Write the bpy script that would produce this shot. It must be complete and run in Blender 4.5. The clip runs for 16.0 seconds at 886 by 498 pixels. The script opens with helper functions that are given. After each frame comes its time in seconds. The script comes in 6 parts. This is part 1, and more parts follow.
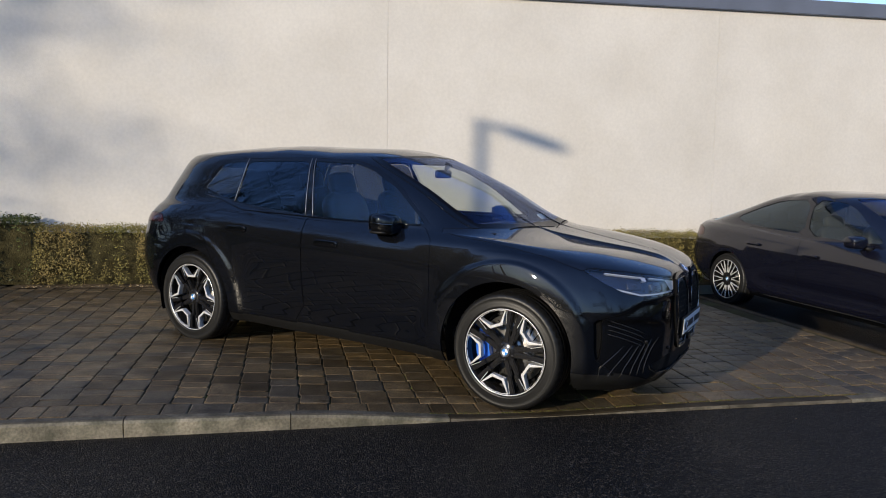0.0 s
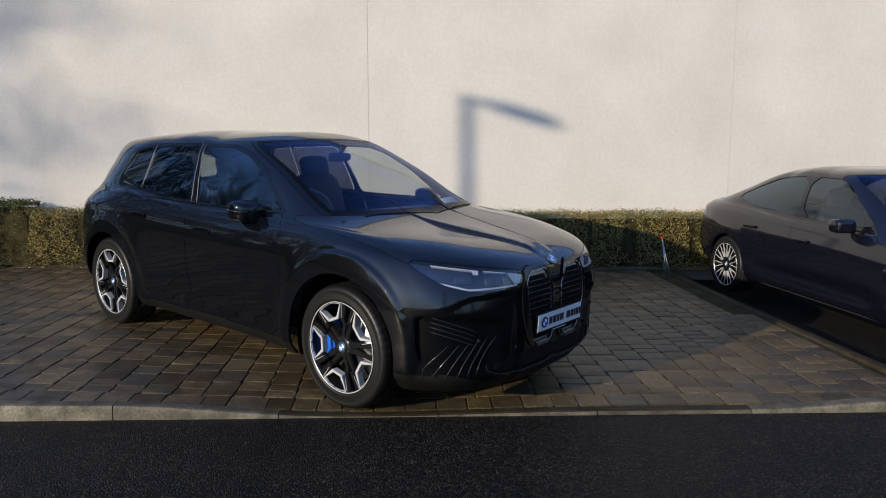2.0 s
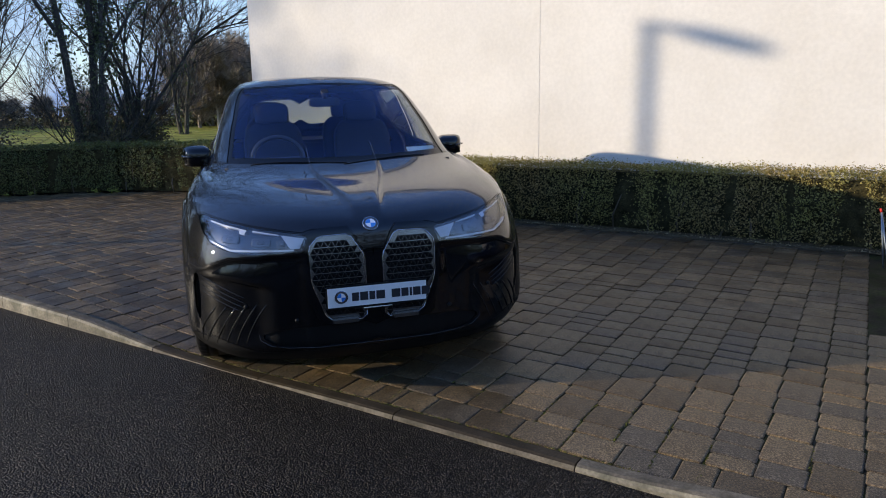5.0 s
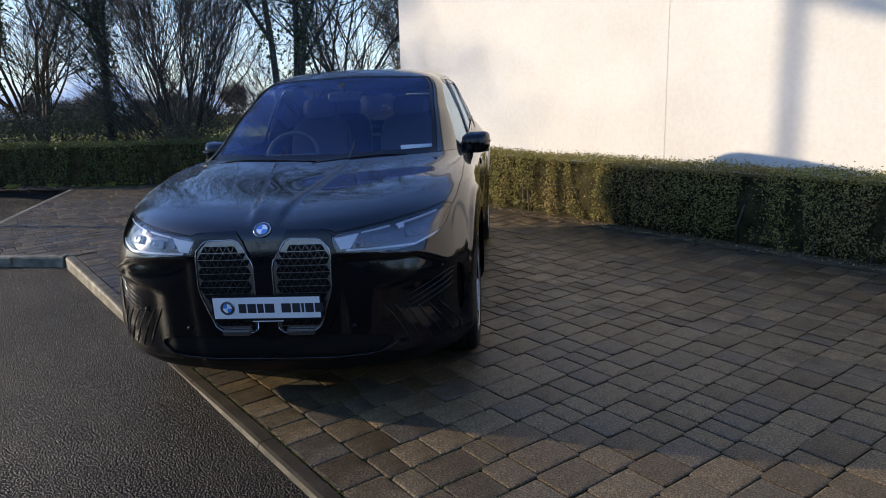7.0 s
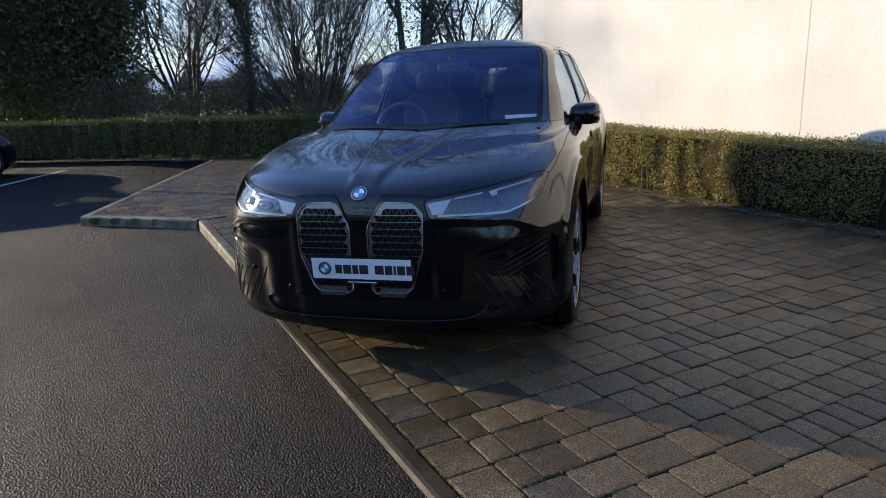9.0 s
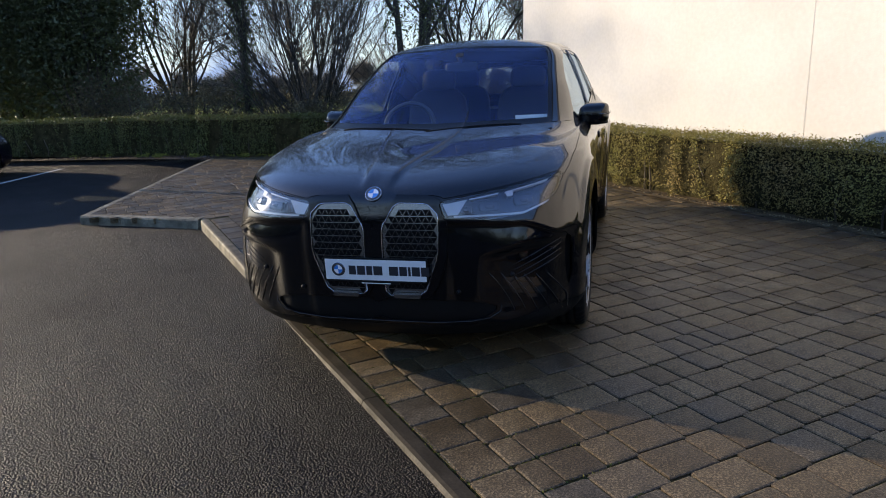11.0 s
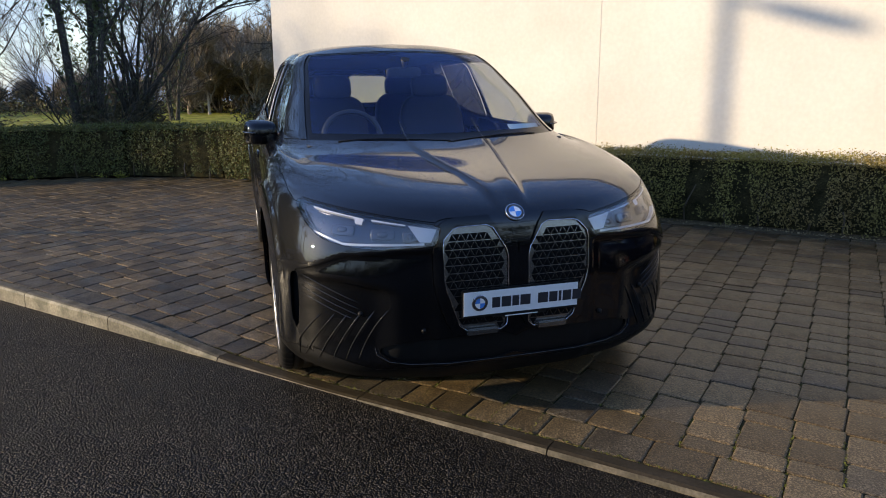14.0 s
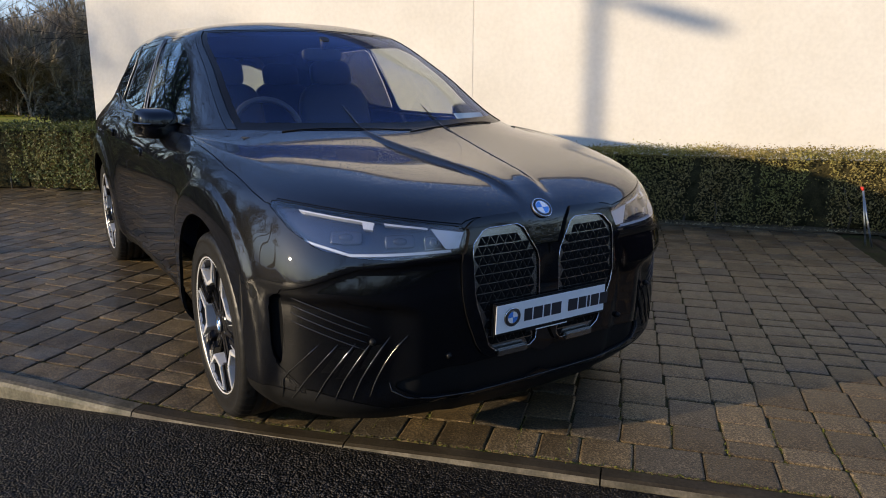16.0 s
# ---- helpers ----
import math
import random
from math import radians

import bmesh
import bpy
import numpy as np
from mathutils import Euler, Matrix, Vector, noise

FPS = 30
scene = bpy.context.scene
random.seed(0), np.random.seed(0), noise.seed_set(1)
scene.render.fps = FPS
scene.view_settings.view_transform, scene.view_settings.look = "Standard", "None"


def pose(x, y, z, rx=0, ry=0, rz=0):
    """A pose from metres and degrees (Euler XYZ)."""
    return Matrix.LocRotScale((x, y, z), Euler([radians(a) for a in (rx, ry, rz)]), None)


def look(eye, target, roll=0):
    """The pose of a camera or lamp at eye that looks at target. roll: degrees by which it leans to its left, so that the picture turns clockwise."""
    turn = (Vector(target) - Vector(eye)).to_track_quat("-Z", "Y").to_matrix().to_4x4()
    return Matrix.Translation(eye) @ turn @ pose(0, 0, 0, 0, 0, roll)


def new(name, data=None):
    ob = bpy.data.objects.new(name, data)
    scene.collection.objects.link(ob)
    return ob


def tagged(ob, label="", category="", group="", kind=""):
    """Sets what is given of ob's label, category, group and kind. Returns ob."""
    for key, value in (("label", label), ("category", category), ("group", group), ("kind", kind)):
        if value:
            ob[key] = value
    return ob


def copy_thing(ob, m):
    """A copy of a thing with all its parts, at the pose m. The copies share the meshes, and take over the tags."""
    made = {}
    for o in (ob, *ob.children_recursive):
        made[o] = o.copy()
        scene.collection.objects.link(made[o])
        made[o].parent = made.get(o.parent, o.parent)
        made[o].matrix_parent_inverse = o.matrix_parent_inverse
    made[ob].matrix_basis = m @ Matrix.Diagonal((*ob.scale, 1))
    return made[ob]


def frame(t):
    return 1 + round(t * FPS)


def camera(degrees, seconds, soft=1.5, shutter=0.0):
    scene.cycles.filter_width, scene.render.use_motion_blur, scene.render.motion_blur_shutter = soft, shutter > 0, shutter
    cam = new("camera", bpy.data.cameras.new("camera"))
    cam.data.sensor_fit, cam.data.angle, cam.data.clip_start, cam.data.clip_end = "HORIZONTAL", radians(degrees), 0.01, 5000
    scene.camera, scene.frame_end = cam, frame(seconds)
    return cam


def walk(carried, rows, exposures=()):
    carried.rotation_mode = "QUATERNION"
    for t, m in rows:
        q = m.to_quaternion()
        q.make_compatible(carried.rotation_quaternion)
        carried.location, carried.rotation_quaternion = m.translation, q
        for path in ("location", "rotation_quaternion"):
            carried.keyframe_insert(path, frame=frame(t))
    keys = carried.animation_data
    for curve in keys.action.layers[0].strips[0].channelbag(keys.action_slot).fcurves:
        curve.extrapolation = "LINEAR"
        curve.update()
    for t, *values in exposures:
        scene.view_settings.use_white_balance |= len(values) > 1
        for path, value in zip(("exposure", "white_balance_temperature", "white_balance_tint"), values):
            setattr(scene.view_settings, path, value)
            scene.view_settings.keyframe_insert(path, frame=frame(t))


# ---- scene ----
cam = camera(65.0, 16.0, soft=1.0)
# seconds, eye x y z, turn about x, y, z
ROWS = [
    (0, 0.000, 0.000, 1.546, 85.10, -0.78, -11.30),
    (0.5, 0.314, -0.087, 1.539, 85.04, -0.48, -11.15),
    (1, 0.721, -0.067, 1.532, 84.76, -0.10, -10.49),
    (1.5, 1.201, 0.052, 1.584, 83.73, -0.06, -7.89),
    (2, 1.736, 0.083, 1.616, 83.03, 0.08, -2.30),
    (2.5, 2.282, 0.223, 1.584, 82.69, 0.22, 5.42),
    (3, 2.854, 0.359, 1.610, 81.34, 0.32, 9.73),
    (3.5, 3.455, 0.530, 1.634, 80.02, 0.52, 16.75),
    (4, 3.979, 0.779, 1.629, 79.14, 0.58, 22.13),
    (6.5, 5.608, 2.857, 1.569, 78.86, 1.31, 48.34),
    (7, 5.700, 3.107, 1.571, 78.57, 1.36, 52.82),
    (7.5, 5.771, 3.228, 1.524, 78.44, 1.39, 57.87),
    (8, 5.791, 3.212, 1.527, 78.07, 1.43, 59.89),
    (8.5, 5.793, 3.226, 1.527, 77.50, 1.38, 61.76),
    (9, 5.786, 3.235, 1.507, 77.18, 1.33, 63.25),
    (11.5, 5.656, 3.079, 1.513, 77.04, 0.94, 62.31),
    (12, 5.424, 2.813, 1.482, 77.27, 0.70, 58.18),
    (12.5, 5.125, 2.587, 1.428, 77.55, 0.48, 53.11),
    (13, 4.739, 2.270, 1.428, 77.82, 0.44, 46.04),
    (13.5, 4.332, 1.938, 1.460, 78.02, 0.34, 39.73),
    (14, 3.848, 1.746, 1.486, 77.98, 0.12, 31.53),
    (14.5, 3.469, 1.621, 1.521, 77.85, -0.20, 19.77),
    (15, 3.226, 1.603, 1.458, 78.48, -0.26, 15.69),
    (15.5, 2.996, 1.793, 1.389, 78.50, -0.25, 15.20),
    (16, 2.908, 1.871, 1.392, 78.29, -0.17, 15.45),
]
walk(cam, [(t, pose(x, y, z, rx, ry, rz)) for t, x, y, z, rx, ry, rz in ROWS],
     exposures=[(0.0, 0.79, 7400, 9), (2.0, 0.79, 7400, 9), (4.0, 1.01, 7300, 10), (7.0, 1.28, 7600, 11), (9.0, 1.32, 7750, 10), (11.5, 1.36, 8100, 11), (13.0, 1.44, 8600, 11), (14.5, 1.28, 8850, 11), (16.0, 1.20, 8600, 11)])

# ---------------------------------------------------------------- light
SUN = Vector((-0.762, -0.601, 0.242)).normalized()
world = bpy.data.worlds.new("sky")
scene.world = world
world.use_nodes = True
wt = world.node_tree
sky = wt.nodes.new("ShaderNodeTexSky")
sky.sky_type = "NISHITA"
sky.sun_disc = False
sky.sun_elevation = math.asin(SUN.z)
sky.sun_rotation = math.atan2(SUN.x, SUN.y)
sky.air_density, sky.dust_density, sky.ozone_density = 1.0, 0.05, 2.0
wt.nodes["Background"].inputs["Strength"].default_value = 0.15
# thin blue haze low over the horizon
co, sep, cloud, low, mul, mix, sat = (wt.nodes.new("ShaderNode" + k) for k in ("TexCoord", "SeparateXYZ", "TexNoise", "MapRange", "Math", "Mix", "HueSaturation"))
mix.data_type = "RGBA"
wt.links.new(co.outputs["Generated"], sep.inputs[0])
wt.links.new(co.outputs["Generated"], cloud.inputs["Vector"])
cloud.inputs["Scale"].default_value, cloud.inputs["Detail"].default_value = 4.0, 7.0
for k, v in zip(("From Min", "From Max", "To Min", "To Max"), (0.0, 0.30, 2.4, 0.0)):
    low.inputs[k].default_value = v
wt.links.new(sep.outputs["Z"], low.inputs["Value"])
mul.operation = "MULTIPLY"
mul.use_clamp = True
wt.links.new(low.outputs[0], mul.inputs[0])
wt.links.new(cloud.outputs["Fac"], mul.inputs[1])
sat.inputs["Hue"].default_value, sat.inputs["Saturation"].default_value = 0.520, 1.24
sat.inputs["Value"].default_value = 1.36
wt.links.new(sky.outputs[0], sat.inputs["Color"])
wt.links.new(mul.outputs[0], mix.inputs["Factor"])
wt.links.new(sat.outputs[0], mix.inputs["A"])
mix.inputs["B"].default_value = (1.05, 1.6, 2.9, 1)
wt.links.new(mix.outputs["Result"], wt.nodes["Background"].inputs["Color"])
sun = new("sun", bpy.data.lights.new("sun", "SUN"))
sun.data.energy, sun.data.angle, sun.data.color = 2.6, radians(0.6), (1.0, 0.92, 0.80)
sun.matrix_world = look(SUN * 40, (0, 0, 0))

# ---------------------------------------------------------------- materials
def material(name, colour, rough=0.6, metal=0.0, **more):
    """A procedural material. vary: share of brightness that noise changes, at size scale and again at fine;
    tint: a second colour mixed in by the coarse noise; bump, bump_scale: relief; coat: clear coat;
    random: share of brightness that changes from object to object; wet: how much roughness the noise changes."""
    m = bpy.data.materials.new(name)
    m.use_nodes = True
    nt = m.node_tree
    b = nt.nodes["Principled BSDF"]
    L = nt.links.new
    b.inputs["Roughness"].default_value = rough
    b.inputs["Metallic"].default_value = metal
    b.inputs["Coat Weight"].default_value = more.get("coat", 0.0)
    b.inputs["Coat Roughness"].default_value = 0.015
    b.inputs["Coat IOR"].default_value = more.get("coat_ior", 1.5)
    b.inputs["Specular IOR Level"].default_value = more.get("specular", 0.5)
    b.inputs["Base Color"].default_value = (*colour, 1)
    if more.get("glow"):
        b.inputs["Emission Color"].default_value = (*colour, 1)
        b.inputs["Emission Strength"].default_value = more["glow"]
    vary, scale, fine = more.get("vary", 0.15), more.get("scale", 3.0), more.get("fine", 60.0)
    if vary or more.get("bump"):
        co = nt.nodes.new("ShaderNodeTexCoord")

        def noise_at(s, detail=4):
            n = nt.nodes.new("ShaderNodeTexNoise")
            n.inputs["Scale"].default_value, n.inputs["Detail"].default_value = s, detail
            L(co.outputs["Object"], n.inputs["Vector"])
            return n.outputs["Fac"]

        def span(v, lo, hi, a=0.3, z=0.7):
            r = nt.nodes.new("ShaderNodeMapRange")
            for k, x in zip(("From Min", "From Max", "To Min", "To Max"), (a, z, lo, hi)):
                r.inputs[k].default_value = x
            L(v, r.inputs["Value"])
            return r.outputs["Result"]

        def times(a, c):
            n = nt.nodes.new("ShaderNodeMath")
            n.operation = "MULTIPLY"
            L(a, n.inputs[0]), L(c, n.inputs[1])
            return n.outputs[0]

        coarse, small = noise_at(scale), noise_at(fine, 6)
        f = times(span(coarse, 1 - vary, 1 + vary), span(small, 1 - vary * 0.8, 1 + vary * 0.8))
        if more.get("chips"):
            vo = nt.nodes.new("ShaderNodeTexVoronoi")
            vo.inputs["Scale"].default_value = more["chips"]
            L(co.outputs["Object"], vo.inputs["Vector"])
            sep = nt.nodes.new("ShaderNodeSeparateColor")
            L(vo.outputs["Color"], sep.inputs[0])
            sq = nt.nodes.new("ShaderNodeMath")
            sq.operation = "POWER"
            sq.inputs[1].default_value = more.get("chip_power", 3.0)
            L(sep.outputs[0], sq.inputs[0])
            f = times(f, span(sq.outputs[0], more.get("chip_low", 0.55), more.get("chip_high", 2.4), 0, 1))
        if more.get("random"):
            info = nt.nodes.new("ShaderNodeObjectInfo")
            isl = nt.nodes.new("ShaderNodeNewGeometry")
            add = nt.nodes.new("ShaderNodeMath")
            add.operation = "ADD"
            L(info.outputs["Random"], add.inputs[0]), L(isl.outputs["Random Per Island"], add.inputs[1])
            fr = nt.nodes.new("ShaderNodeMath")
            fr.operation = "FRACT"
            L(add.outputs[0], fr.inputs[0])
            f = times(f, span(fr.outputs[0], 1 - more["random"], 1 + more["random"], 0, 1))
        base = nt.nodes.new("ShaderNodeMix")
        base.data_type = "RGBA"
        base.inputs["A"].default_value = (*colour, 1)
        base.inputs["B"].default_value = (*more.get("tint", colour), 1)
        L(span(noise_at(more.get("tint_scale", scale * 1.7)), 0, 1, 0.4, 0.65), base.inputs["Factor"])
        if more.get("second"):
            two = nt.nodes.new("ShaderNodeMix")
            two.data_type = "RGBA"
            two.inputs["B"].default_value = (*more["second"], 1)
            L(base.outputs["Result"], two.inputs["A"])
            pick = times(fr.outputs[0], fr.outputs[0])
            L(span(pick, 0, 1, 0.42, 0.62), two.inputs["Factor"])
            base = two
        mul = nt.nodes.new("ShaderNodeVectorMath")
        mul.operation = "SCALE"
        L(base.outputs["Result"], mul.inputs[0]), L(f, mul.inputs["Scale"])
        L(mul.outputs[0], b.inputs["Base Color"])
        if more.get("wet"):
            L(span(noise_at(scale * 0.6), rough - more["wet"], rough + more["wet"]), b.inputs["Roughness"])
        if more.get("bump"):
            bp = nt.nodes.new("ShaderNodeBump")
            bp.inputs["Strength"].default_value, bp.inputs["Distance"].default_value = more["bump"], more.get("depth", 0.004)
            if more.get("pebbles"):
                pv = nt.nodes.new("ShaderNodeTexVoronoi")
                pv.inputs["Scale"].default_value = more["pebbles"]
                L(co.outputs["Object"], pv.inputs["Vector"])
                L(times(span(pv.outputs["Distance"], 1, 0, 0.1, 0.75), span(noise_at(more.get("bump_scale", 120.0), 3), 0.4, 1.0)), bp.inputs["Height"])
            else:
                L(noise_at(more.get("bump_scale", 120.0), 5), bp.inputs["Height"])
            L(bp.outputs[0], b.inputs["Normal"])
    return m


def glass(name, tint, rough=0.0, share=0.06, sheen=(1, 1, 1), power=5.0):
    """Tinted glass: clear, with a mirror share that grows towards grazing sight."""
    m = bpy.data.materials.new(name)
    m.use_nodes = True
    nt = m.node_tree
    nt.nodes.remove(nt.nodes["Principled BSDF"])
    clear, shine, mix, lw, pw, ma = (nt.nodes.new("ShaderNode" + k) for k in ("BsdfTransparent", "BsdfGlossy", "MixShader", "LayerWeight", "Math", "Math"))
    clear.inputs[0].default_value = (*tint, 1)
    shine.inputs["Roughness"].default_value = rough
    shine.inputs["Color"].default_value = (*sheen, 1)
    pw.operation, ma.operation = "POWER", "MULTIPLY_ADD"
    pw.inputs[1].default_value = power
    ma.inputs[1].default_value, ma.inputs[2].default_value = 0.9 - share, share
    nt.links.new(lw.outputs["Facing"], pw.inputs[0])
    nt.links.new(pw.outputs[0], ma.inputs[0])
    nt.links.new(ma.outputs[0], mix.inputs[0])
    nt.links.new(clear.outputs[0], mix.inputs[1])
    nt.links.new(shine.outputs[0], mix.inputs[2])
    nt.links.new(mix.outputs[0], nt.nodes["Material Output"].inputs[0])
    return m


def thin_leaf(m, colour, share=0.35):
    """Lets part of the light through a leaf."""
    nt = m.node_tree
    b = nt.nodes["Principled BSDF"]
    tr, mix = nt.nodes.new("ShaderNodeBsdfTranslucent"), nt.nodes.new("ShaderNodeMixShader")
    tr.inputs[0].default_value = (*colour, 1)
    mix.inputs[0].default_value = share
    nt.links.new(b.outputs[0], mix.inputs[1])
    nt.links.new(tr.outputs[0], mix.inputs[2])
    nt.links.new(mix.outputs[0], nt.nodes["Material Output"].inputs[0])
    return m


M_RENDER = material("cream_render", (0.665, 0.622, 0.55), 0.85, vary=0.05, scale=0.7, fine=25, bump=0.35, bump_scale=60, tint=(0.63, 0.585, 0.51))
M_SEAM = material("seam_sealant", (0.66, 0.62, 0.56), 0.7, vary=0.05)
M_COPING = material("grey_coping", (0.15, 0.165, 0.20), 0.5, 0.2, vary=0.08)
M_ASPHALT = material("damp_asphalt", (0.0062, 0.0052, 0.0042), 0.55, vary=0.35, scale=0.8, fine=150, bump=1.0, bump_scale=45, depth=0.016, pebbles=105, wet=0.1, specular=0.16, chips=105, chip_power=5, chip_low=.12, chip_high=11.0)
M_PAVER = material("concrete_setts", (0.120, 0.083, 0.043), 0.46, vary=0.38, scale=7, fine=220, bump=0.6, bump_scale=90, depth=.004, specular=0.26, random=0.5, second=(0.048, 0.038, 0.025), tint=(0.096, 0.068, 0.036), wet=0.14, chips=200, chip_power=2, chip_low=.5, chip_high=2.0)
M_JOINT = material("mossy_joint_sand", (0.046, 0.036, 0.021), 0.9, vary=0.35, scale=4, tint=(0.038, 0.044, 0.013), bump=0.4, specular=.1)
M_KERB = material("kerb_concrete", (0.20, 0.175, 0.125), 0.7, specular=.3, vary=0.34, scale=3.5, fine=70, bump=0.5, tint=(0.095, 0.088, 0.06), tint_scale=9, random=.12)
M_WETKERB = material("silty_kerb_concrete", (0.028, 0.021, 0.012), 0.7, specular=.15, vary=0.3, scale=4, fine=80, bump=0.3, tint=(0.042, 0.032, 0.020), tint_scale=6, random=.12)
M_NOSING = material("mid_kerb_concrete", (0.125, 0.105, 0.075), 0.75, specular=.2, vary=0.34, scale=3.5, fine=70, bump=0.5, tint=(0.07, 0.06, 0.04), tint_scale=9, random=.12)
M_SOIL = material("dry_soil", (0.10, 0.072, 0.040), 0.95, specular=.05, vary=0.4, scale=8, bump=0.8, bump_scale=40)
M_GRASS = material("rough_grass", (0.17, 0.185, 0.022), 0.9, specular=.1, vary=0.45, scale=1.2, tint=(0.27, 0.22, 0.05), bump=0.6)
M_LEAF = thin_leaf(material("box_leaf", (0.250, 0.228, 0.075), 0.6, specular=0.10, vary=0.2, scale=2, random=0.6, tint=(0.280, 0.200, 0.085), tint_scale=1.2), (0.28, 0.26, 0.06), 0.22)
M_GREENLEAF = thin_leaf(material("green_box_leaf", (0.072, 0.090, 0.028), 0.5, specular=0.25, vary=0.2, scale=2, random=0.55, tint=(0.12, 0.115, 0.035), tint_scale=1.2), (0.16, 0.18, 0.03), 0.12)
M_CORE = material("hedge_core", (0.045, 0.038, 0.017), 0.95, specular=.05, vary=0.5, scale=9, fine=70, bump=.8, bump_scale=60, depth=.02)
M_BARK = material("dark_bark", (0.048, 0.040, 0.032), 0.85, vary=0.3, scale=6, bump=0.6, bump_scale=30)
M_MOSS = material("kerb_moss", (0.085, 0.09, 0.02), 0.85, specular=.1, vary=0.3, random=0.4)
M_TWIG = material("twigs", (0.13, 0.10, 0.078), 0.85, vary=0.2)
M_IVY = thin_leaf(material("ivy_leaf", (0.085, 0.10, 0.05), 0.45, vary=0.3, random=0.5), (.10, .13, .03), .3)
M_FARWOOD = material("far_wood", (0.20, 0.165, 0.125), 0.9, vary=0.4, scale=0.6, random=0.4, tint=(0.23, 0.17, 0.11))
M_PAINT = material("black_metallic_paint", (0.0016, 0.0021, 0.0036), 0.45, 0.0, specular=0.04, vary=0.04, scale=2, fine=900, coat=1.0, coat_ior=1.55)
M_BLUEPAINT = material("midnight_paint", (0.0035, 0.0040, 0.0090), 0.45, 0.0, specular=0.08, vary=0.05, scale=2, fine=900, coat=1.0, coat_ior=1.55)
M_GLOSSBLACK = material("gloss_black", (0.0022, 0.0025, 0.0034), 0.06, vary=0.05)
M_PLASTIC = material("black_plastic", (0.007, 0.007, 0.007), 0.5, specular=.2, vary=0.1, bump=0.1, bump_scale=300)
M_TYRE = material("tyre_rubber", (0.009, 0.009, 0.009), 0.42, specular=0.32, vary=0.15, bump=0.15, bump_scale=200)
M_RIMBLACK = material("black_rim", (0.012, 0.012, 0.013), 0.18, 0.2, vary=0.05)
M_ALLOY = material("turned_alloy", (0.72, 0.72, 0.72), 0.30, 0.45, vary=0.05)
M_DISC = material("brake_disc", (0.35, 0.34, 0.33), 0.35, 0.9, vary=0.1)
M_CHROME = material("satin_chrome", (0.7, 0.7, 0.72), 0.15, 1.0, vary=0.02)
M_BLUE = material("blue_enamel", (0.01, 0.12, 0.55), 0.3, vary=0.05)
M_RED = material("red_enamel", (0.55, 0.03, 0.02), 0.35, vary=0.05)
M_WHITE = material("white_plastic", (0.75, 0.75, 0.74), 0.35, vary=0.03)
M_INK = material("black_ink", (0.02, 0.02, 0.025), 0.5, vary=0.0)
M_CABIN = material("dark_cabin", (0.010, 0.011, 0.016), 0.6, vary=0.15)
M_HEADLINE = material("grey_headlining", (0.10, 0.10, 0.11), 0.8, vary=0.1)
M_GLASS = glass("windscreen_glass", (0.88, 0.91, 0.86), share=0.075, sheen=(.40, .50, .82))
M_SIDEGLASS = glass("side_glass", (0.62, 0.66, 0.64), share=0.05, sheen=(.7, .86, 1), power=2.8)
M_REARGLASS = glass("rear_glass", (0.36, 0.40, 0.38), share=0.06, sheen=(.7, .85, 1))
M_DARKGLASS = glass("privacy_glass", (0.07, 0.08, 0.10), share=0.05, sheen=(.7, .86, 1), power=2.8)
M_LENS = glass("lamp_lens", (0.9, 0.92, 0.96), share=0.09)
M_FRIT = material("black_print", (0.003, 0.003, 0.004), 0.25, vary=0.0, specular=0.12)
M_GAP = material("panel_gap", (0.004, 0.004, 0.004), 0.9, vary=0.0, specular=0.1)
M_SATIN = material("satin_grey_trim", (0.25, 0.25, 0.25), 0.35, 0.8, vary=0.03)
M_TAIL = material("tail_lamp_red", (0.035, 0.004, 0.004), 0.15, vary=0.05)


# ---------------------------------------------------------------- mesh helpers
def mesh_of(bm, name, mats, smooth=False):
    me = bpy.data.meshes.new(name)
    flow = bm.verts.layers.float_vector.get("flow")
    normals = [tuple(v[flow]) for v in bm.verts] if flow is not None else None
    bm.to_mesh(me)
    bm.free()
    if normals:
        me.normals_split_custom_set_from_vertices(normals)
    for m in mats if isinstance(mats, (list, tuple)) else [mats]:
        me.materials.append(m)
    if smooth:
        me.shade_smooth() if hasattr(me, "shade_smooth") else None
        for p in me.polygons:
            p.use_smooth = True
    return me


def part(name, bm, mats, parent=None, label="", smooth=False, at=None):
    ob = new(name, mesh_of(bm, name, mats, smooth))
    if parent is not None:
        ob.parent = parent
    if at is not None:
        ob.matrix_basis = at
    return tagged(ob, label)


def thing(name, label, category, at=None, group=""):
    ob = new(name)
    ob.empty_display_size = 0.1
    if at is not None:
        ob.matrix_basis = at
    return tagged(ob, label, category, group)


def add_box(bm, lo, hi, bevel=0.0, m=None, mat=0):
    g = bmesh.ops.create_cube(bm, size=1)["verts"]
    for v in g:
        v.co = Vector(tuple(lo[i] if v.co[i] < 0 else hi[i] for i in range(3)))
    fs = list({f for v in g for f in v.link_faces})
    if bevel:
        r = bmesh.ops.bevel(bm, geom=list({e for f in fs for e in f.edges}), offset=bevel, segments=2, affect="EDGES")
        fs = r["faces"] + [f for f in fs if f.is_valid]
        g = list({v for f in fs for v in f.verts})
    for f in fs:
        f.material_index = mat
    if m is not None:
        bmesh.ops.transform(bm, matrix=m, verts=g)
    return g


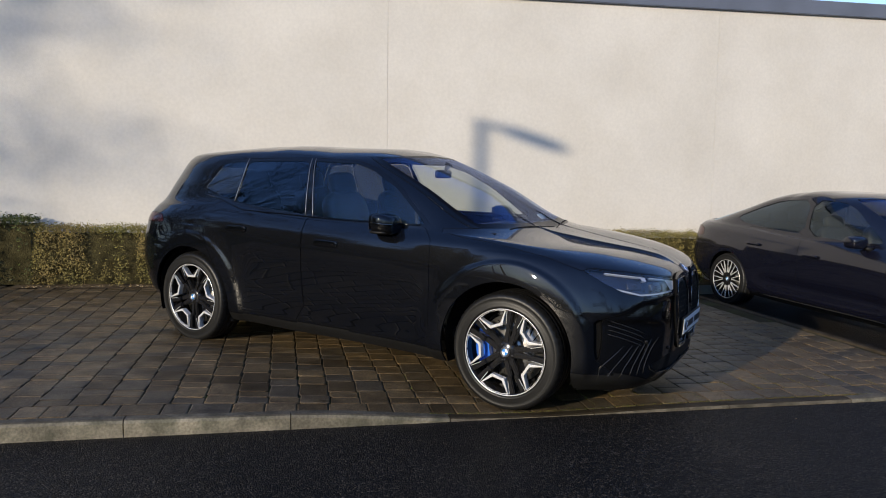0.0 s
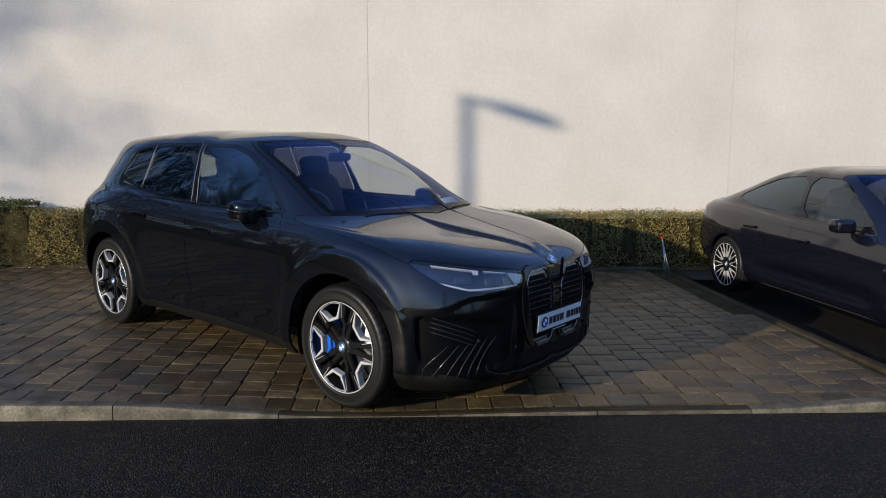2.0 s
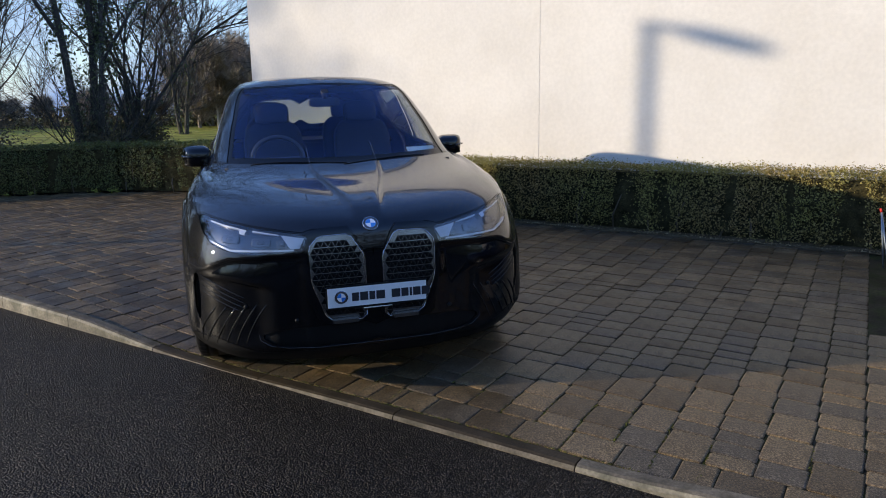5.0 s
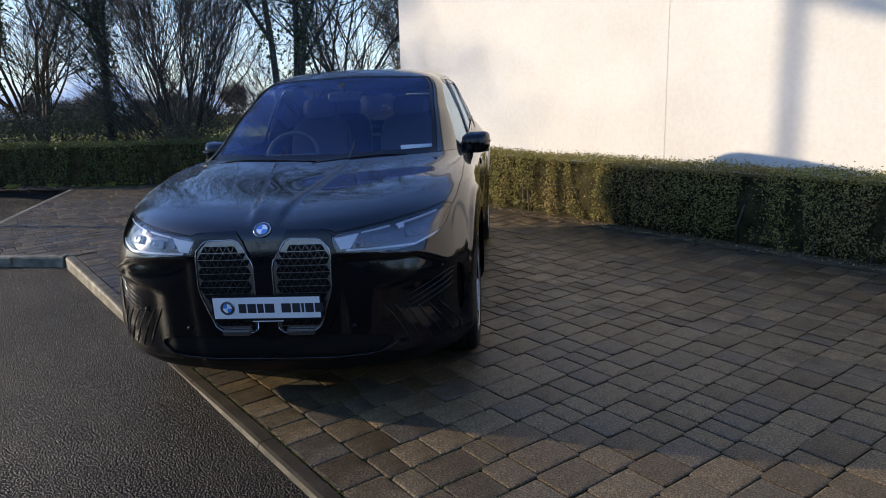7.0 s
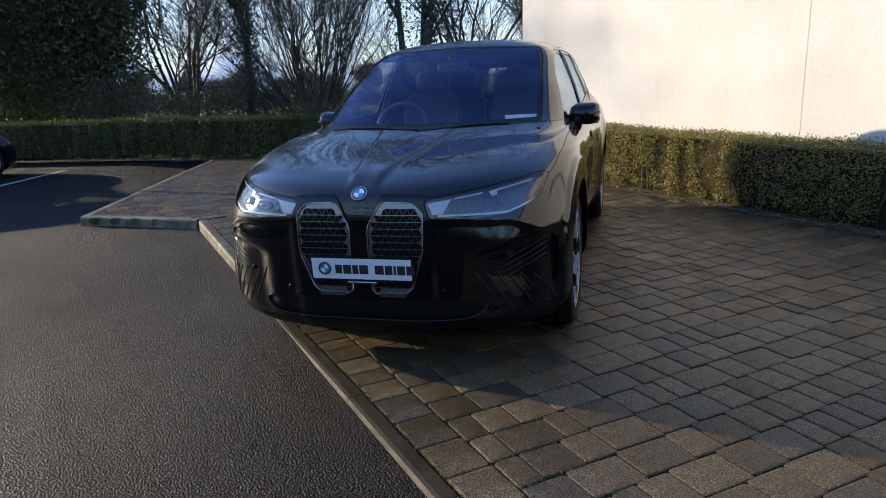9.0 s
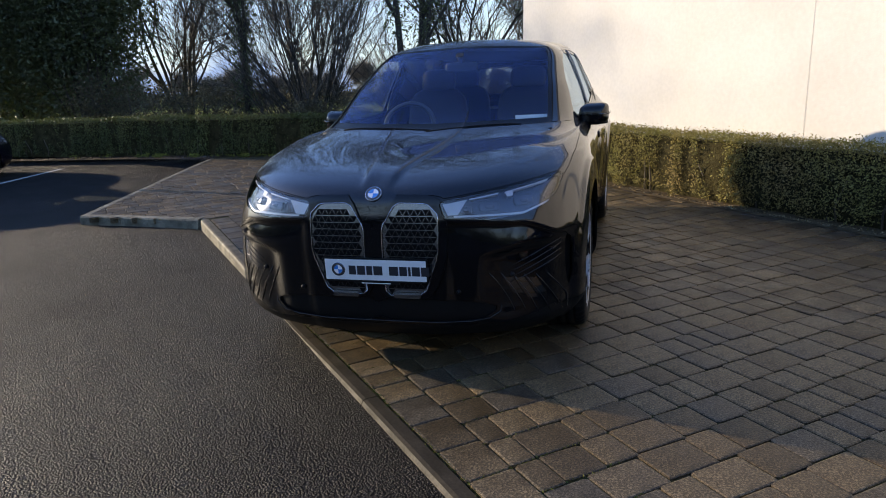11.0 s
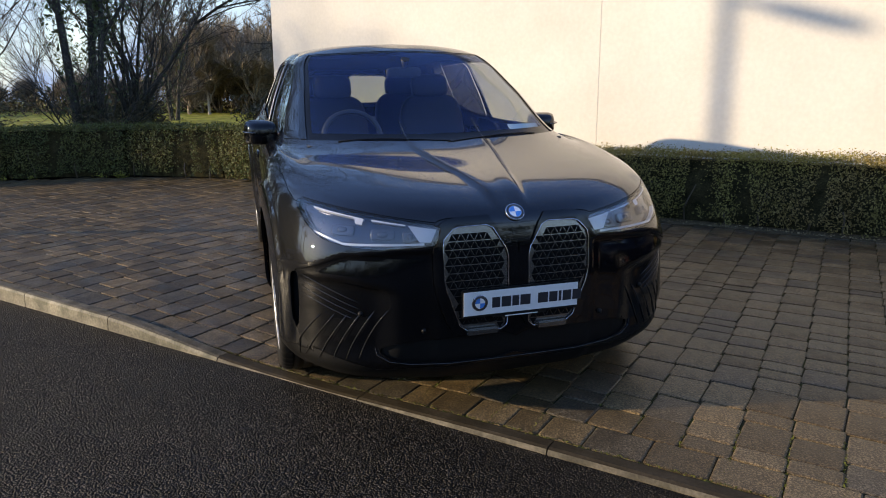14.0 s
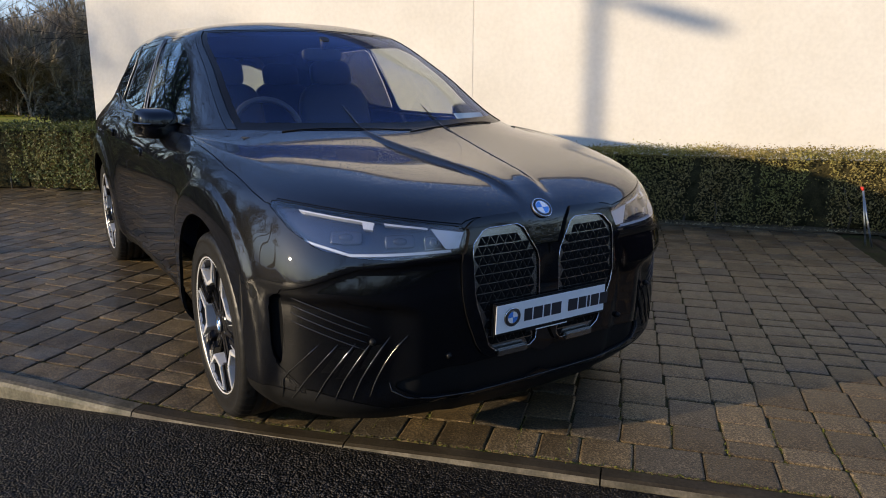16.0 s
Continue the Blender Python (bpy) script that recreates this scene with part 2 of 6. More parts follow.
def tube(bm, pts, radii, sides=6, mat=0, cap=True):
    """A tapered tube through pts."""
    rings, up = [], Vector((0.13, 0.31, 0.94))
    for i, p in enumerate(pts):
        d = (pts[min(i + 1, len(pts) - 1)] - pts[max(i - 1, 0)]).normalized()
        a = d.cross(up)
        a = a.normalized() if a.length > 1e-4 else Vector((1, 0, 0))
        b = d.cross(a)
        rings.append([bm.verts.new(p + radii[i] * (math.cos(2 * math.pi * k / sides) * a + math.sin(2 * math.pi * k / sides) * b)) for k in range(sides)])
    for r, s in zip(rings, rings[1:]):
        for k in range(sides):
            f = bm.faces.new((r[k], s[k], s[(k + 1) % sides], r[(k + 1) % sides]))
            f.smooth, f.material_index = True, mat
    if cap and sides > 2:
        for r in (rings[0], rings[-1][::-1]):
            bm.faces.new(r).material_index = mat
    return rings


def lathe(bm, prof, n=48, mat=0, axis="y", arc=(0, 2 * math.pi)):
    """Turn a profile of (radius, offset) round the y axis."""
    full = abs(arc[1] - arc[0] - 2 * math.pi) < 1e-6
    cols = []
    for k in range(n if full else n + 1):
        a = arc[0] + (arc[1] - arc[0]) * k / n
        cols.append([bm.verts.new((r * math.cos(a), o, r * math.sin(a))) for r, o in prof])
    for k in range(len(cols) if full else len(cols) - 1):
        c, d = cols[k], cols[(k + 1) % len(cols)]
        for i in range(len(prof) - 1):
            f = bm.faces.new((c[i], d[i], d[i + 1], c[i + 1]))
            f.smooth, f.material_index = True, mat


def smoothstep(a, b, x):
    t = min(1, max(0, (x - a) / (b - a)))
    return t * t * (3 - 2 * t)


# ---------------------------------------------------------------- ground
SX, SY = -0.0056, 0.0295


def plane(x, y):
    return SX * x + SY * y


def dip(x, y):
    """The paving has settled a little by the dropped kerb."""
    return -0.020 * math.exp(-((x - 1.55) / .7) ** 2) * smoothstep(5.1, 4.5, y)


def pave(x, y):
    """Height of the paving: it lies higher on the side away from the lower bay."""
    return plane(x, y) + dip(x, y) + 0.055 * smoothstep(1.2, -1.0, x) * smoothstep(7.5, 4.5, y) + 0.03 * smoothstep(0.5, -2.5, x)


def road(x, y):
    return plane(x, min(y, 5)) - 0.012 - 0.02 * smoothstep(4.0, 1.0, y)


WALL_Y, KERB_Y = 9.55, 4.165
bm = bmesh.new()
xs = [-300, -120, -60, -30] + [-20 + 0.8 * i for i in range(56)] + [30, 60, 120, 300]
ys = [-300, -120, -60, -30, -18] + [-12 + 0.7 * i for i in range(36)] + [16, 25, 50, 110, 300]
grid = [[bm.verts.new((x, y, road(max(-20, min(25, x)), max(-12, y)) - 0.10 * smoothstep(4.0, 4.6, y) * smoothstep(-9.5, -8.5, x))) for y in ys] for x in xs]
for a, b in zip(grid, grid[1:]):
    for i in range(len(ys) - 1):
        bm.faces.new((a[i], b[i], b[i + 1], a[i + 1])).smooth = True
tagged(part("ground", bm, M_ASPHALT), "dark damp asphalt road and parking bays", "ground", kind="structure")


def front_line(x):
    """The paving's front edge: the kerb, its return, and the edging of the far side."""
    if x > -1.96:
        return 4.26
    if x > -3.12:
        return 4.25 - (-1.96 - x) * 1.06
    return 3.02 + (-3.12 - x) * 0.42


def back_line(x):
    return 8.96 if x > -3.4 else 9.0 - (-3.4 - x) * 0.10 if x > -5.2 else 8.8 - (-5.2 - x) * 0.75


# bed of the paving, laid a little under the setts
bm = bmesh.new()
for i in range(-44, 25):
    x0, x1 = i * 0.2 + .1, i * 0.2 + 0.3
    ya, yb = front_line((x0 + x1) / 2), back_line((x0 + x1) / 2) + .3
    if yb <= ya:
        continue
    n = max(1, int((yb - ya) / .3))
    for j in range(n):
        y0, y1 = ya + (yb - ya) * j / n, ya + (yb - ya) * (j + 1) / n
        bm.faces.new([bm.verts.new((x, y, pave(x, y) - 0.009)) for x, y in ((x0, y0), (x1, y0), (x1, y1), (x0, y1))])
PAVEMENT = tagged(part("pavement", bm, M_JOINT), "brown-grey concrete sett paving with mossy joints", "pavement", kind="structure")

# ---------------------------------------------------------------- kerbs
def kerb_top(x):
    return 0.062 * smoothstep(1.1, -0.1, x) + 0.02 * smoothstep(0.2, -1.9, x) + 0.05 * smoothstep(3.85, 4.9, x)


def kerb_stone(p, q, width, tops, drop, name="kerb"):
    """One kerb stone from p to q on its front line; it lies to the left of p-q."""
    bm = bmesh.new()
    p, q = Vector(p), Vector(q)
    d = (q - p).normalized()
    n = Vector((-d.y, d.x))
    rows = []
    for k in range(7):
        a = p + d * 0.003 + (q - p - d * 0.006) * k / 6
        h = tops(a)
        prof = ((0, -drop), (0.004, -0.022), (0.012, -0.006), (0.028, 0), (width - 0.006, 0), (width, -0.006), (width, -drop))
        rows.append([bm.verts.new((a.x + n.x * o, a.y + n.y * o, h + z)) for o, z in prof])
    for r, s in zip(rows, rows[1:]):
        for i in range(6):
            bm.faces.new((r[i], s[i], s[i + 1], r[i + 1])).material_index = 1 if i < 2 else 0
    bm.faces.new(rows[0][::-1]), bm.faces.new(rows[-1])
    bmesh.ops.recalc_face_normals(bm, faces=bm.faces)
    return bm


KERB = thing("kerb", "weathered pale concrete kerb, dropped in front of the bay", "kerb")
tagged(KERB, kind="structure")
top = lambda a: plane(a.x, a.y) + kerb_top(a.x) + dip(a.x, a.y)
joints = [-1.96, -1.02, -0.08, 0.90, 1.87, 2.85, 3.82, 4.80, 5.78, 6.76, 7.7, 8.7, 9.7]
# raised stones: paler front than top; dropped stones: paler front edge, dark top
for a, b in zip(joints, joints[1:]):
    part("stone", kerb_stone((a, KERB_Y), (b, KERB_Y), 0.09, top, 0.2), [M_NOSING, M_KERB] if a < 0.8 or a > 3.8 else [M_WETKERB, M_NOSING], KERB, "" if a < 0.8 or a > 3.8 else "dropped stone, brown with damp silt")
# the return kerb at the far end, and the thin edging along the lower bay
for a, b in (((-2.72, 3.42), (-1.96, 4.14)), ((-3.12, 3.02), (-2.72, 3.42))):
    part("stone", kerb_stone(a, b, 0.11, lambda v: plane(v.x, v.y) + 0.09, 0.2), M_KERB, KERB)
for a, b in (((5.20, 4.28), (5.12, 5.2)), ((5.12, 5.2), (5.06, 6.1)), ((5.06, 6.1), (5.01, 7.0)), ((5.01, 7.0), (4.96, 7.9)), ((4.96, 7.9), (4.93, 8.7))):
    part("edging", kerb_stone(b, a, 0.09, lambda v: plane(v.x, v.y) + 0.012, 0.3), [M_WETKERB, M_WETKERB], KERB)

for k in range(6):
    x0, x1 = -3.14 - k * .9, -3.14 - k * .9 - .9
    part("edging", kerb_stone((x1, front_line(x1) - .01), (x0, front_line(x0) - .01), .10, lambda v: pave(v.x, v.y) + .004, 0.2), M_KERB, KERB)
# one narrow pale strip, laid just above the asphalt
bm = bmesh.new()
for (a, b), (c, d) in (((-10.17, 2.73), (-7.6, 1.29)),):
    u = Vector((c - a, d - b)).normalized() * .05
    bm.faces.new([bm.verts.new((x, y, road(x, y) + .006)) for x, y in ((a + u.y, b - u.x), (c + u.y, d - u.x), (c - u.y, d + u.x), (a - u.y, b + u.x))])
M_LINE = material("whitish_strip", (0.45, 0.44, 0.40), 0.7, vary=0.3, scale=6)
tagged(part("road_marking", bm, M_LINE), "narrow pale strip on the asphalt", "road marking", kind="structure")

# ---------------------------------------------------------------- wall
bm = bmesh.new()
for a, b in ((-3.9, 1.121), (1.127, 6.052), (6.058, 11.0), (11.006, 20.0)):
    add_box(bm, (a, WALL_Y, -0.3), (b, WALL_Y + 0.3, 4.22 + 0.0138 * (a + b) / 2), 0.002)
tagged(part("wall_north", bm, M_RENDER), "tall cream rendered wall with fine vertical joints", "wall", kind="structure")
bm = bmesh.new()
for s in (1.124, 6.055, 11.003):
    add_box(bm, (s - 0.002, WALL_Y + 0.0008, -0.2), (s + 0.002, WALL_Y + 0.1, 4.2))
tagged(part("trim", bm, M_SEAM), "pale sealant in the wall's joints", "trim", kind="structure")
bm = bmesh.new()
add_box(bm, (-4.0, WALL_Y - 0.05, 0), (20.1, WALL_Y + 0.4, 0.215), 0.01)
for v in bm.verts:
    v.co.z += 4.158 + 0.0138 * v.co.x
tagged(part("coping", bm, M_COPING), "grey metal coping along the top of the wall", "coping", kind="structure")
# side and back of the building
bm = bmesh.new()
add_box(bm, (-3.9, WALL_Y + 0.305, -0.3), (-3.6, WALL_Y + 12, 4.0))
add_box(bm, (-3.595, WALL_Y + 11.7, -0.3), (20, WALL_Y + 12, 4.6))
tagged(part("wall_west", bm, M_RENDER), "plain cream rendered end wall of the building", "wall", kind="structure")

# ---------------------------------------------------------------- cars
from mathutils.bvhtree import BVHTree
from mathutils.interpolate import poly_3d_calc

NF, NM, NR, PER = 100, 100, 30, 14


def polar(n, f):
    r = (abs(math.cos(f)) ** n + abs(math.sin(f)) ** n) ** (-1 / n)
    return r * math.cos(f), r * math.sin(f)


def ease(keys, x):
    """A smooth curve through evenly placed keys, x in 0..1."""
    s = x * (len(keys) - 1)
    i = min(int(s), len(keys) - 2)
    t = s - i
    p0, p1, p2, p3 = keys[max(i - 1, 0)], keys[i], keys[i + 1], keys[min(i + 2, len(keys) - 1)]
    return 0.5 * (2 * p1 + (p2 - p0) * t + (2 * p0 - 5 * p1 + 4 * p2 - p3) * t * t + (3 * p1 - p0 - 3 * p2 + p3) * t ** 3)


def level(front, side, rear, z):
    """Half a loop of the skin. front, rear: (x, arc centre, squareness); side: half widths from front to rear;
    z: heights along the front arc, the side and the rear arc."""
    (xf, cf, nf), (xr, cr, nr) = front, rear
    z = (z[0][:-1] + (z[1][0],), z[1], (z[1][-1],) + z[2][1:])
    pts = []
    for k in range(NF):
        c, s = polar(nf, math.pi / 2 * k / NF)
        pts.append((cf + (xf - cf) * c, side[0] * s))
    for k in range(NM + 1):
        pts.append((cf + (cr - cf) * k / NM, ease(side, k / NM)))
    for k in range(1, NR + 1):
        c, s = polar(nr, math.pi / 2 * (1 - k / NR))
        pts.append((cr + (xr - cr) * c, side[-1] * s if k < NR else 0.0))
    zs = [ease(z[0], i / NF) if i <= NF else ease(z[1], (i - NF) / NM) if i <= NF + NM else ease(z[2], (i - NF - NM) / NR) for i in range(len(pts))]
    return [Vector((x, -y, h)) for (x, y), h in zip(pts, zs)]


def bend(p, q, r, s, t):
    """A curve from q to r that takes the uneven spacing of p, q, r, s into account and so doesn't overshoot."""
    a, b, c = (max(1e-4, (v - u).length) ** .5 for u, v in ((p, q), (q, r), (r, s)))
    if b < .02:
        return q.lerp(r, t)
    a, c = a if a > .02 else b, c if c > .02 else b
    m = (r - q) + b * ((q - p) / a - (r - p) / (a + b))
    n = (r - q) + b * ((s - r) / c - (s - q) / (b + c))
    return (2 * t ** 3 - 3 * t * t + 1) * q + (t ** 3 - 2 * t * t + t) * m + (3 * t * t - 2 * t ** 3) * r + (t ** 3 - t * t) * n


def skin(levels, shape=None):
    """The right half of a car's skin, lofted through the levels; each face remembers its row and column."""
    bm = bmesh.new()
    row, col, mark = (bm.faces.layers.int.new(k) for k in ("row", "col", "mark"))
    rows = []
    for i in range(len(levels) - 1):
        a, b, c, d = (levels[min(max(j, 0), len(levels) - 1)] for j in (i - 1, i, i + 1, i + 2))
        for k in range(PER + (i == len(levels) - 2)):
            t = k / PER
            rows.append([bend(p, q, r, s, t) for p, q, r, s in zip(a, b, c, d)])
    grid = []
    for j, r in enumerate(rows):
        line = []
        for p in r:
            p = p.copy()
            if shape:
                shape(p, j / PER)
            line.append(bm.verts.new(p))
        grid.append(line)
    for j, (r, s) in enumerate(zip(grid, grid[1:])):
        for i in range(len(r) - 1):
            f = bm.faces.new((r[i], r[i + 1], s[i + 1], s[i]))
            f[row], f[col], f.smooth = j, i, True
    bmesh.ops.remove_doubles(bm, verts=bm.verts, dist=1e-5)
    bmesh.ops.recalc_face_normals(bm, faces=bm.faces)
    if sum(f.normal.y for f in bm.faces) > 0:
        bmesh.ops.reverse_faces(bm, faces=bm.faces)
    bm.normal_update()
    return bm


def flow_of(bm):
    """The normals of the uncut skin, so that cut panels mirror as one smooth sheet."""
    bm.verts.ensure_lookup_table()
    bm.faces.ensure_lookup_table()
    tree = BVHTree.FromBMesh(bm)
    corner = [[(v.co.copy(), Vector((v.normal.x, 0 if abs(v.co.y) < 1e-4 else v.normal.y, v.normal.z)).normalized()) for v in f.verts] for f in bm.faces]

    def at(p):
        spot, _, face, _ = tree.find_nearest(p)
        n = Vector()
        for w, (q, m) in zip(poly_3d_calc([q for q, m in corner[face]], spot), corner[face]):
            n += m * w
        return n.normalized()
    return tree, at


def even(bm, numbers, flow, reach=(-9, 9), rise=1):
    """Normals for panes and doors: an even bend fitted through those of the marked faces."""
    mark = bm.faces.layers.int["mark"]
    spots = [v.co for v in {v for f in bm.faces if f[mark] in numbers for v in f.verts} if reach[0] < v.co.x < reach[1]]
    terms = lambda p: (1, p.x, p.x * p.z, p.x * p.x, *(p.z ** (k + 1) for k in range(rise)))
    fit = np.linalg.lstsq(np.array([terms(p) for p in spots]), np.array([tuple(flow(p)) for p in spots]), rcond=None)[0]
    return lambda p: Vector(np.array(terms(p)) @ fit).normalized()


def inside(poly, a, b):
    odd = False
    for (x0, y0), (x1, y1) in zip(poly, poly[1:] + poly[:1]):
        if (y0 > b) != (y1 > b) and a < (x1 - x0) * (b - y0) / (y1 - y0) + x0:
            odd = not odd
    return odd


def soften(poly, times=2, cut=0.2):
    """Corner cutting: rounds the corners of an outline."""
    for _ in range(times):
        poly = [q for (a, b), (c, d) in zip(poly, poly[1:] + poly[:1]) for q in ((a + (c - a) * cut, b + (d - b) * cut), (c + (a - c) * cut, d + (b - d) * cut))]
    return poly


def stamp(bm, poly, axes, where, number):
    """Cut an outline into the skin, seen along the third axis, and mark the faces within it."""
    mark = bm.faces.layers.int["mark"]
    i, j = axes
    lo = (min(q[0] for q in poly) - .02, min(q[1] for q in poly) - .02)
    hi = (max(q[0] for q in poly) + .02, max(q[1] for q in poly) + .02)

    def reach(f):
        u, v = [w.co[i] for w in f.verts], [w.co[j] for w in f.verts]
        return min(u), max(u), min(v), max(v)
    pool = {}
    for f in bm.faces:
        if where(f):
            r = reach(f)
            if r[1] > lo[0] and r[0] < hi[0] and r[3] > lo[1] and r[2] < hi[1]:
                pool[f] = r
    for (a0, b0), (a1, b1) in zip(poly, poly[1:] + poly[:1]):
        no = [0, 0, 0]
        no[i], no[j] = b1 - b0, a0 - a1
        if Vector(no).length < 1e-6:
            continue
        co = [0, 0, 0]
        co[i], co[j] = a0, b0
        l0, l1, m0, m1 = min(a0, a1) - 1e-4, max(a0, a1) + 1e-4, min(b0, b1) - 1e-4, max(b0, b1) + 1e-4
        near = [f for f, r in pool.items() if r[1] > l0 and r[0] < l1 and r[3] > m0 and r[2] < m1]
        if near:
            geom = list({v for f in near for v in f.verts}) + list({e for f in near for e in f.edges}) + near
            got = bmesh.ops.bisect_plane(bm, geom=geom, dist=1e-5, plane_co=co, plane_no=Vector(no).normalized())
            for f in near:
                del pool[f]
            for f in got["geom"]:
                if isinstance(f, bmesh.types.BMFace):
                    pool[f] = reach(f)
    for f in pool:
        if f.is_valid:
            c = f.calc_center_median()
            if inside(poly, c[i], c[j]):
                f[mark] = number


def lift(bm, number, flow, flip=False, both=False, inset=0.0, gap=0.0018, skirt=0.014):
    """The faces with that mark as a mesh of their own, with turned-in edges; flip: on the other side; both: both sides in one mesh."""
    mark = bm.faces.layers.int["mark"]
    out = bmesh.new()
    sheet = out.verts.layers.float_vector.new("flow")
    numbers = number if isinstance(number, (tuple, list)) else [number]
    for s in ((1, -1) if both else (-1,) if flip else (1,)):
        made = {}
        for f in bm.faces:
            if f[mark] in numbers:
                vs = []
                for v in f.verts:
                    if v not in made:
                        n = flow(v.co)
                        p = v.co - n * inset
                        made[v] = out.verts.new((p.x, p.y * s, p.z))
                        made[v][sheet] = (n.x, n.y * s, n.z)
                    vs.append(made[v])
                try:
                    out.faces.new(vs if s > 0 else vs[::-1]).smooth = True
                except ValueError:
                    pass
    bmesh.ops.remove_doubles(out, verts=out.verts, dist=1e-4)
    out.normal_update()
    edges = [e for e in out.edges if e.is_boundary and not (both and all(abs(v.co.y) < 1e-4 for v in e.verts))]
    if skirt and edges:
        pull = {}
        for e in edges:
            f = e.link_faces[0]
            c = f.calc_center_median()
            mid = (e.verts[0].co + e.verts[1].co) / 2
            d = (e.verts[1].co - e.verts[0].co).normalized()
            inw = (c - mid) - d * (c - mid).dot(d)
            for v in e.verts:
                pull.setdefault(v, Vector())
                pull[v] += inw.normalized()
        nrm = {v: Vector(v[sheet]) for v in pull}
        for v, q in pull.items():
            if q.length > 1e-6:
                v.co += q.normalized() * gap
        rim, foot = {}, {}
        for e in edges:
            f = e.link_faces[0]
            i = [v for v in f.verts].index(e.verts[0])
            a, b = (e.verts[0], e.verts[1]) if f.verts[(i + 1) % len(f.verts)] is e.verts[1] else (e.verts[1], e.verts[0])
            for v in (a, b):
                if v not in rim:
                    rim[v] = out.verts.new(v.co - nrm[v] * .0004)
                    foot[v] = out.verts.new(v.co - nrm[v] * skirt)
            g = out.faces.new((rim[b], rim[a], foot[a], foot[b]))
            g.smooth, g.material_index = False, 1
    return out


def blob(bm, centre, radii, e=0.5, n=24, m=14, mat=0, turn=None):
    """A rounded box: a superellipsoid."""
    p = lambda c: math.copysign(abs(c) ** e, c)
    rows = []
    for j in range(m + 1):
        b = -math.pi / 2 + math.pi * j / m
        ring = []
        for k in range(n):
            a = 2 * math.pi * k / n
            v = Vector((radii[0] * p(math.cos(b)) * p(math.cos(a)), radii[1] * p(math.cos(b)) * p(math.sin(a)), radii[2] * p(math.sin(b))))
            if turn is not None:
                v = turn @ v
            ring.append(bm.verts.new(Vector(centre) + v))
        rows.append(ring)
    new_f = []
    for r, s in zip(rows, rows[1:]):
        for k in range(n):
            f = bm.faces.new((r[k], r[(k + 1) % n], s[(k + 1) % n], s[k]))
            f.smooth, f.material_index = True, mat
    bmesh.ops.remove_doubles(bm, verts=[v for r in (rows[0], rows[-1]) for v in r], dist=1e-4)
    return bm


def prism(bm, outline, lo, hi, mat=0, bevel=0.0):
    """An outline in (x, z), from y = lo to y = hi."""
    a = [bm.verts.new((x, lo, z)) for x, z in outline]
    b = [bm.verts.new((x, hi, z)) for x, z in outline]
    fs = [bm.faces.new(a), bm.faces.new(b[::-1])]
    for i in range(len(a)):
        j = (i + 1) % len(a)
        fs.append(bm.faces.new((a[j], a[i], b[i], b[j])))
    for f in fs:
        f.material_index = mat
    if bevel:
        bmesh.ops.bevel(bm, geom=fs[0].edges[:], offset=bevel, segments=2, affect="EDGES")


def spoke(bm, r0, a0, w0, r1, a1, w1, lo, hi, mat=0, bevel=0.006):
    """A tapered bar in the wheel's plane, between two polar points (radius, degrees)."""
    p, q = (Vector((r * math.cos(radians(a)), r * math.sin(radians(a)))) for r, a in ((r0, a0), (r1, a1)))
    n = Vector((-(q - p).y, (q - p).x)).normalized()
    prism(bm, [tuple(p + n * w0), tuple(q + n * w1), tuple(q - n * w1), tuple(p - n * w0)], lo, hi, mat, bevel)


def stroke(bm, pts, w, lo, hi, mat=0):
    for (a, b), (c, d) in zip(pts, pts[1:]):
        spoke(bm, a, b, w, c, d, w, lo, hi, mat, 0.0015)


def roundel(name, radius, parent, at, label):
    """A round badge: dark rim, chrome edge, four plain quarters in blue and white. It faces -y."""
    bm = bmesh.new()
    lathe(bm, [(0.0, -.004), (radius * .93, -.004), (radius, -.002), (radius, .004)], 40, 0)
    lathe(bm, [(radius * .62, -.0046), (radius * .66, -.0052), (radius * .7, -.0046)], 40, 1)
    lathe(bm, [(radius * .93, -.0042), (radius * .97, -.0052), (radius, -.003)], 40, 1)
    for q in range(4):
        a0 = q * 90
        pts = [(0, 0)] + [(radius * .62 * math.cos(radians(a0 + 9 * k)), radius * .62 * math.sin(radians(a0 + 9 * k))) for k in range(11)]
        prism(bm, pts, -.0048, -.004, 2 if q % 2 else 3)
    bmesh.ops.recalc_face_normals(bm, faces=bm.faces)
    return part(name, bm, [M_INK, M_CHROME, M_ROUNDEL, M_WHITE], parent, label, at=at)


M_ROUNDEL = material("roundel_blue", (0.02, 0.22, 0.62), 0.25, vary=0.0, coat=0.5)


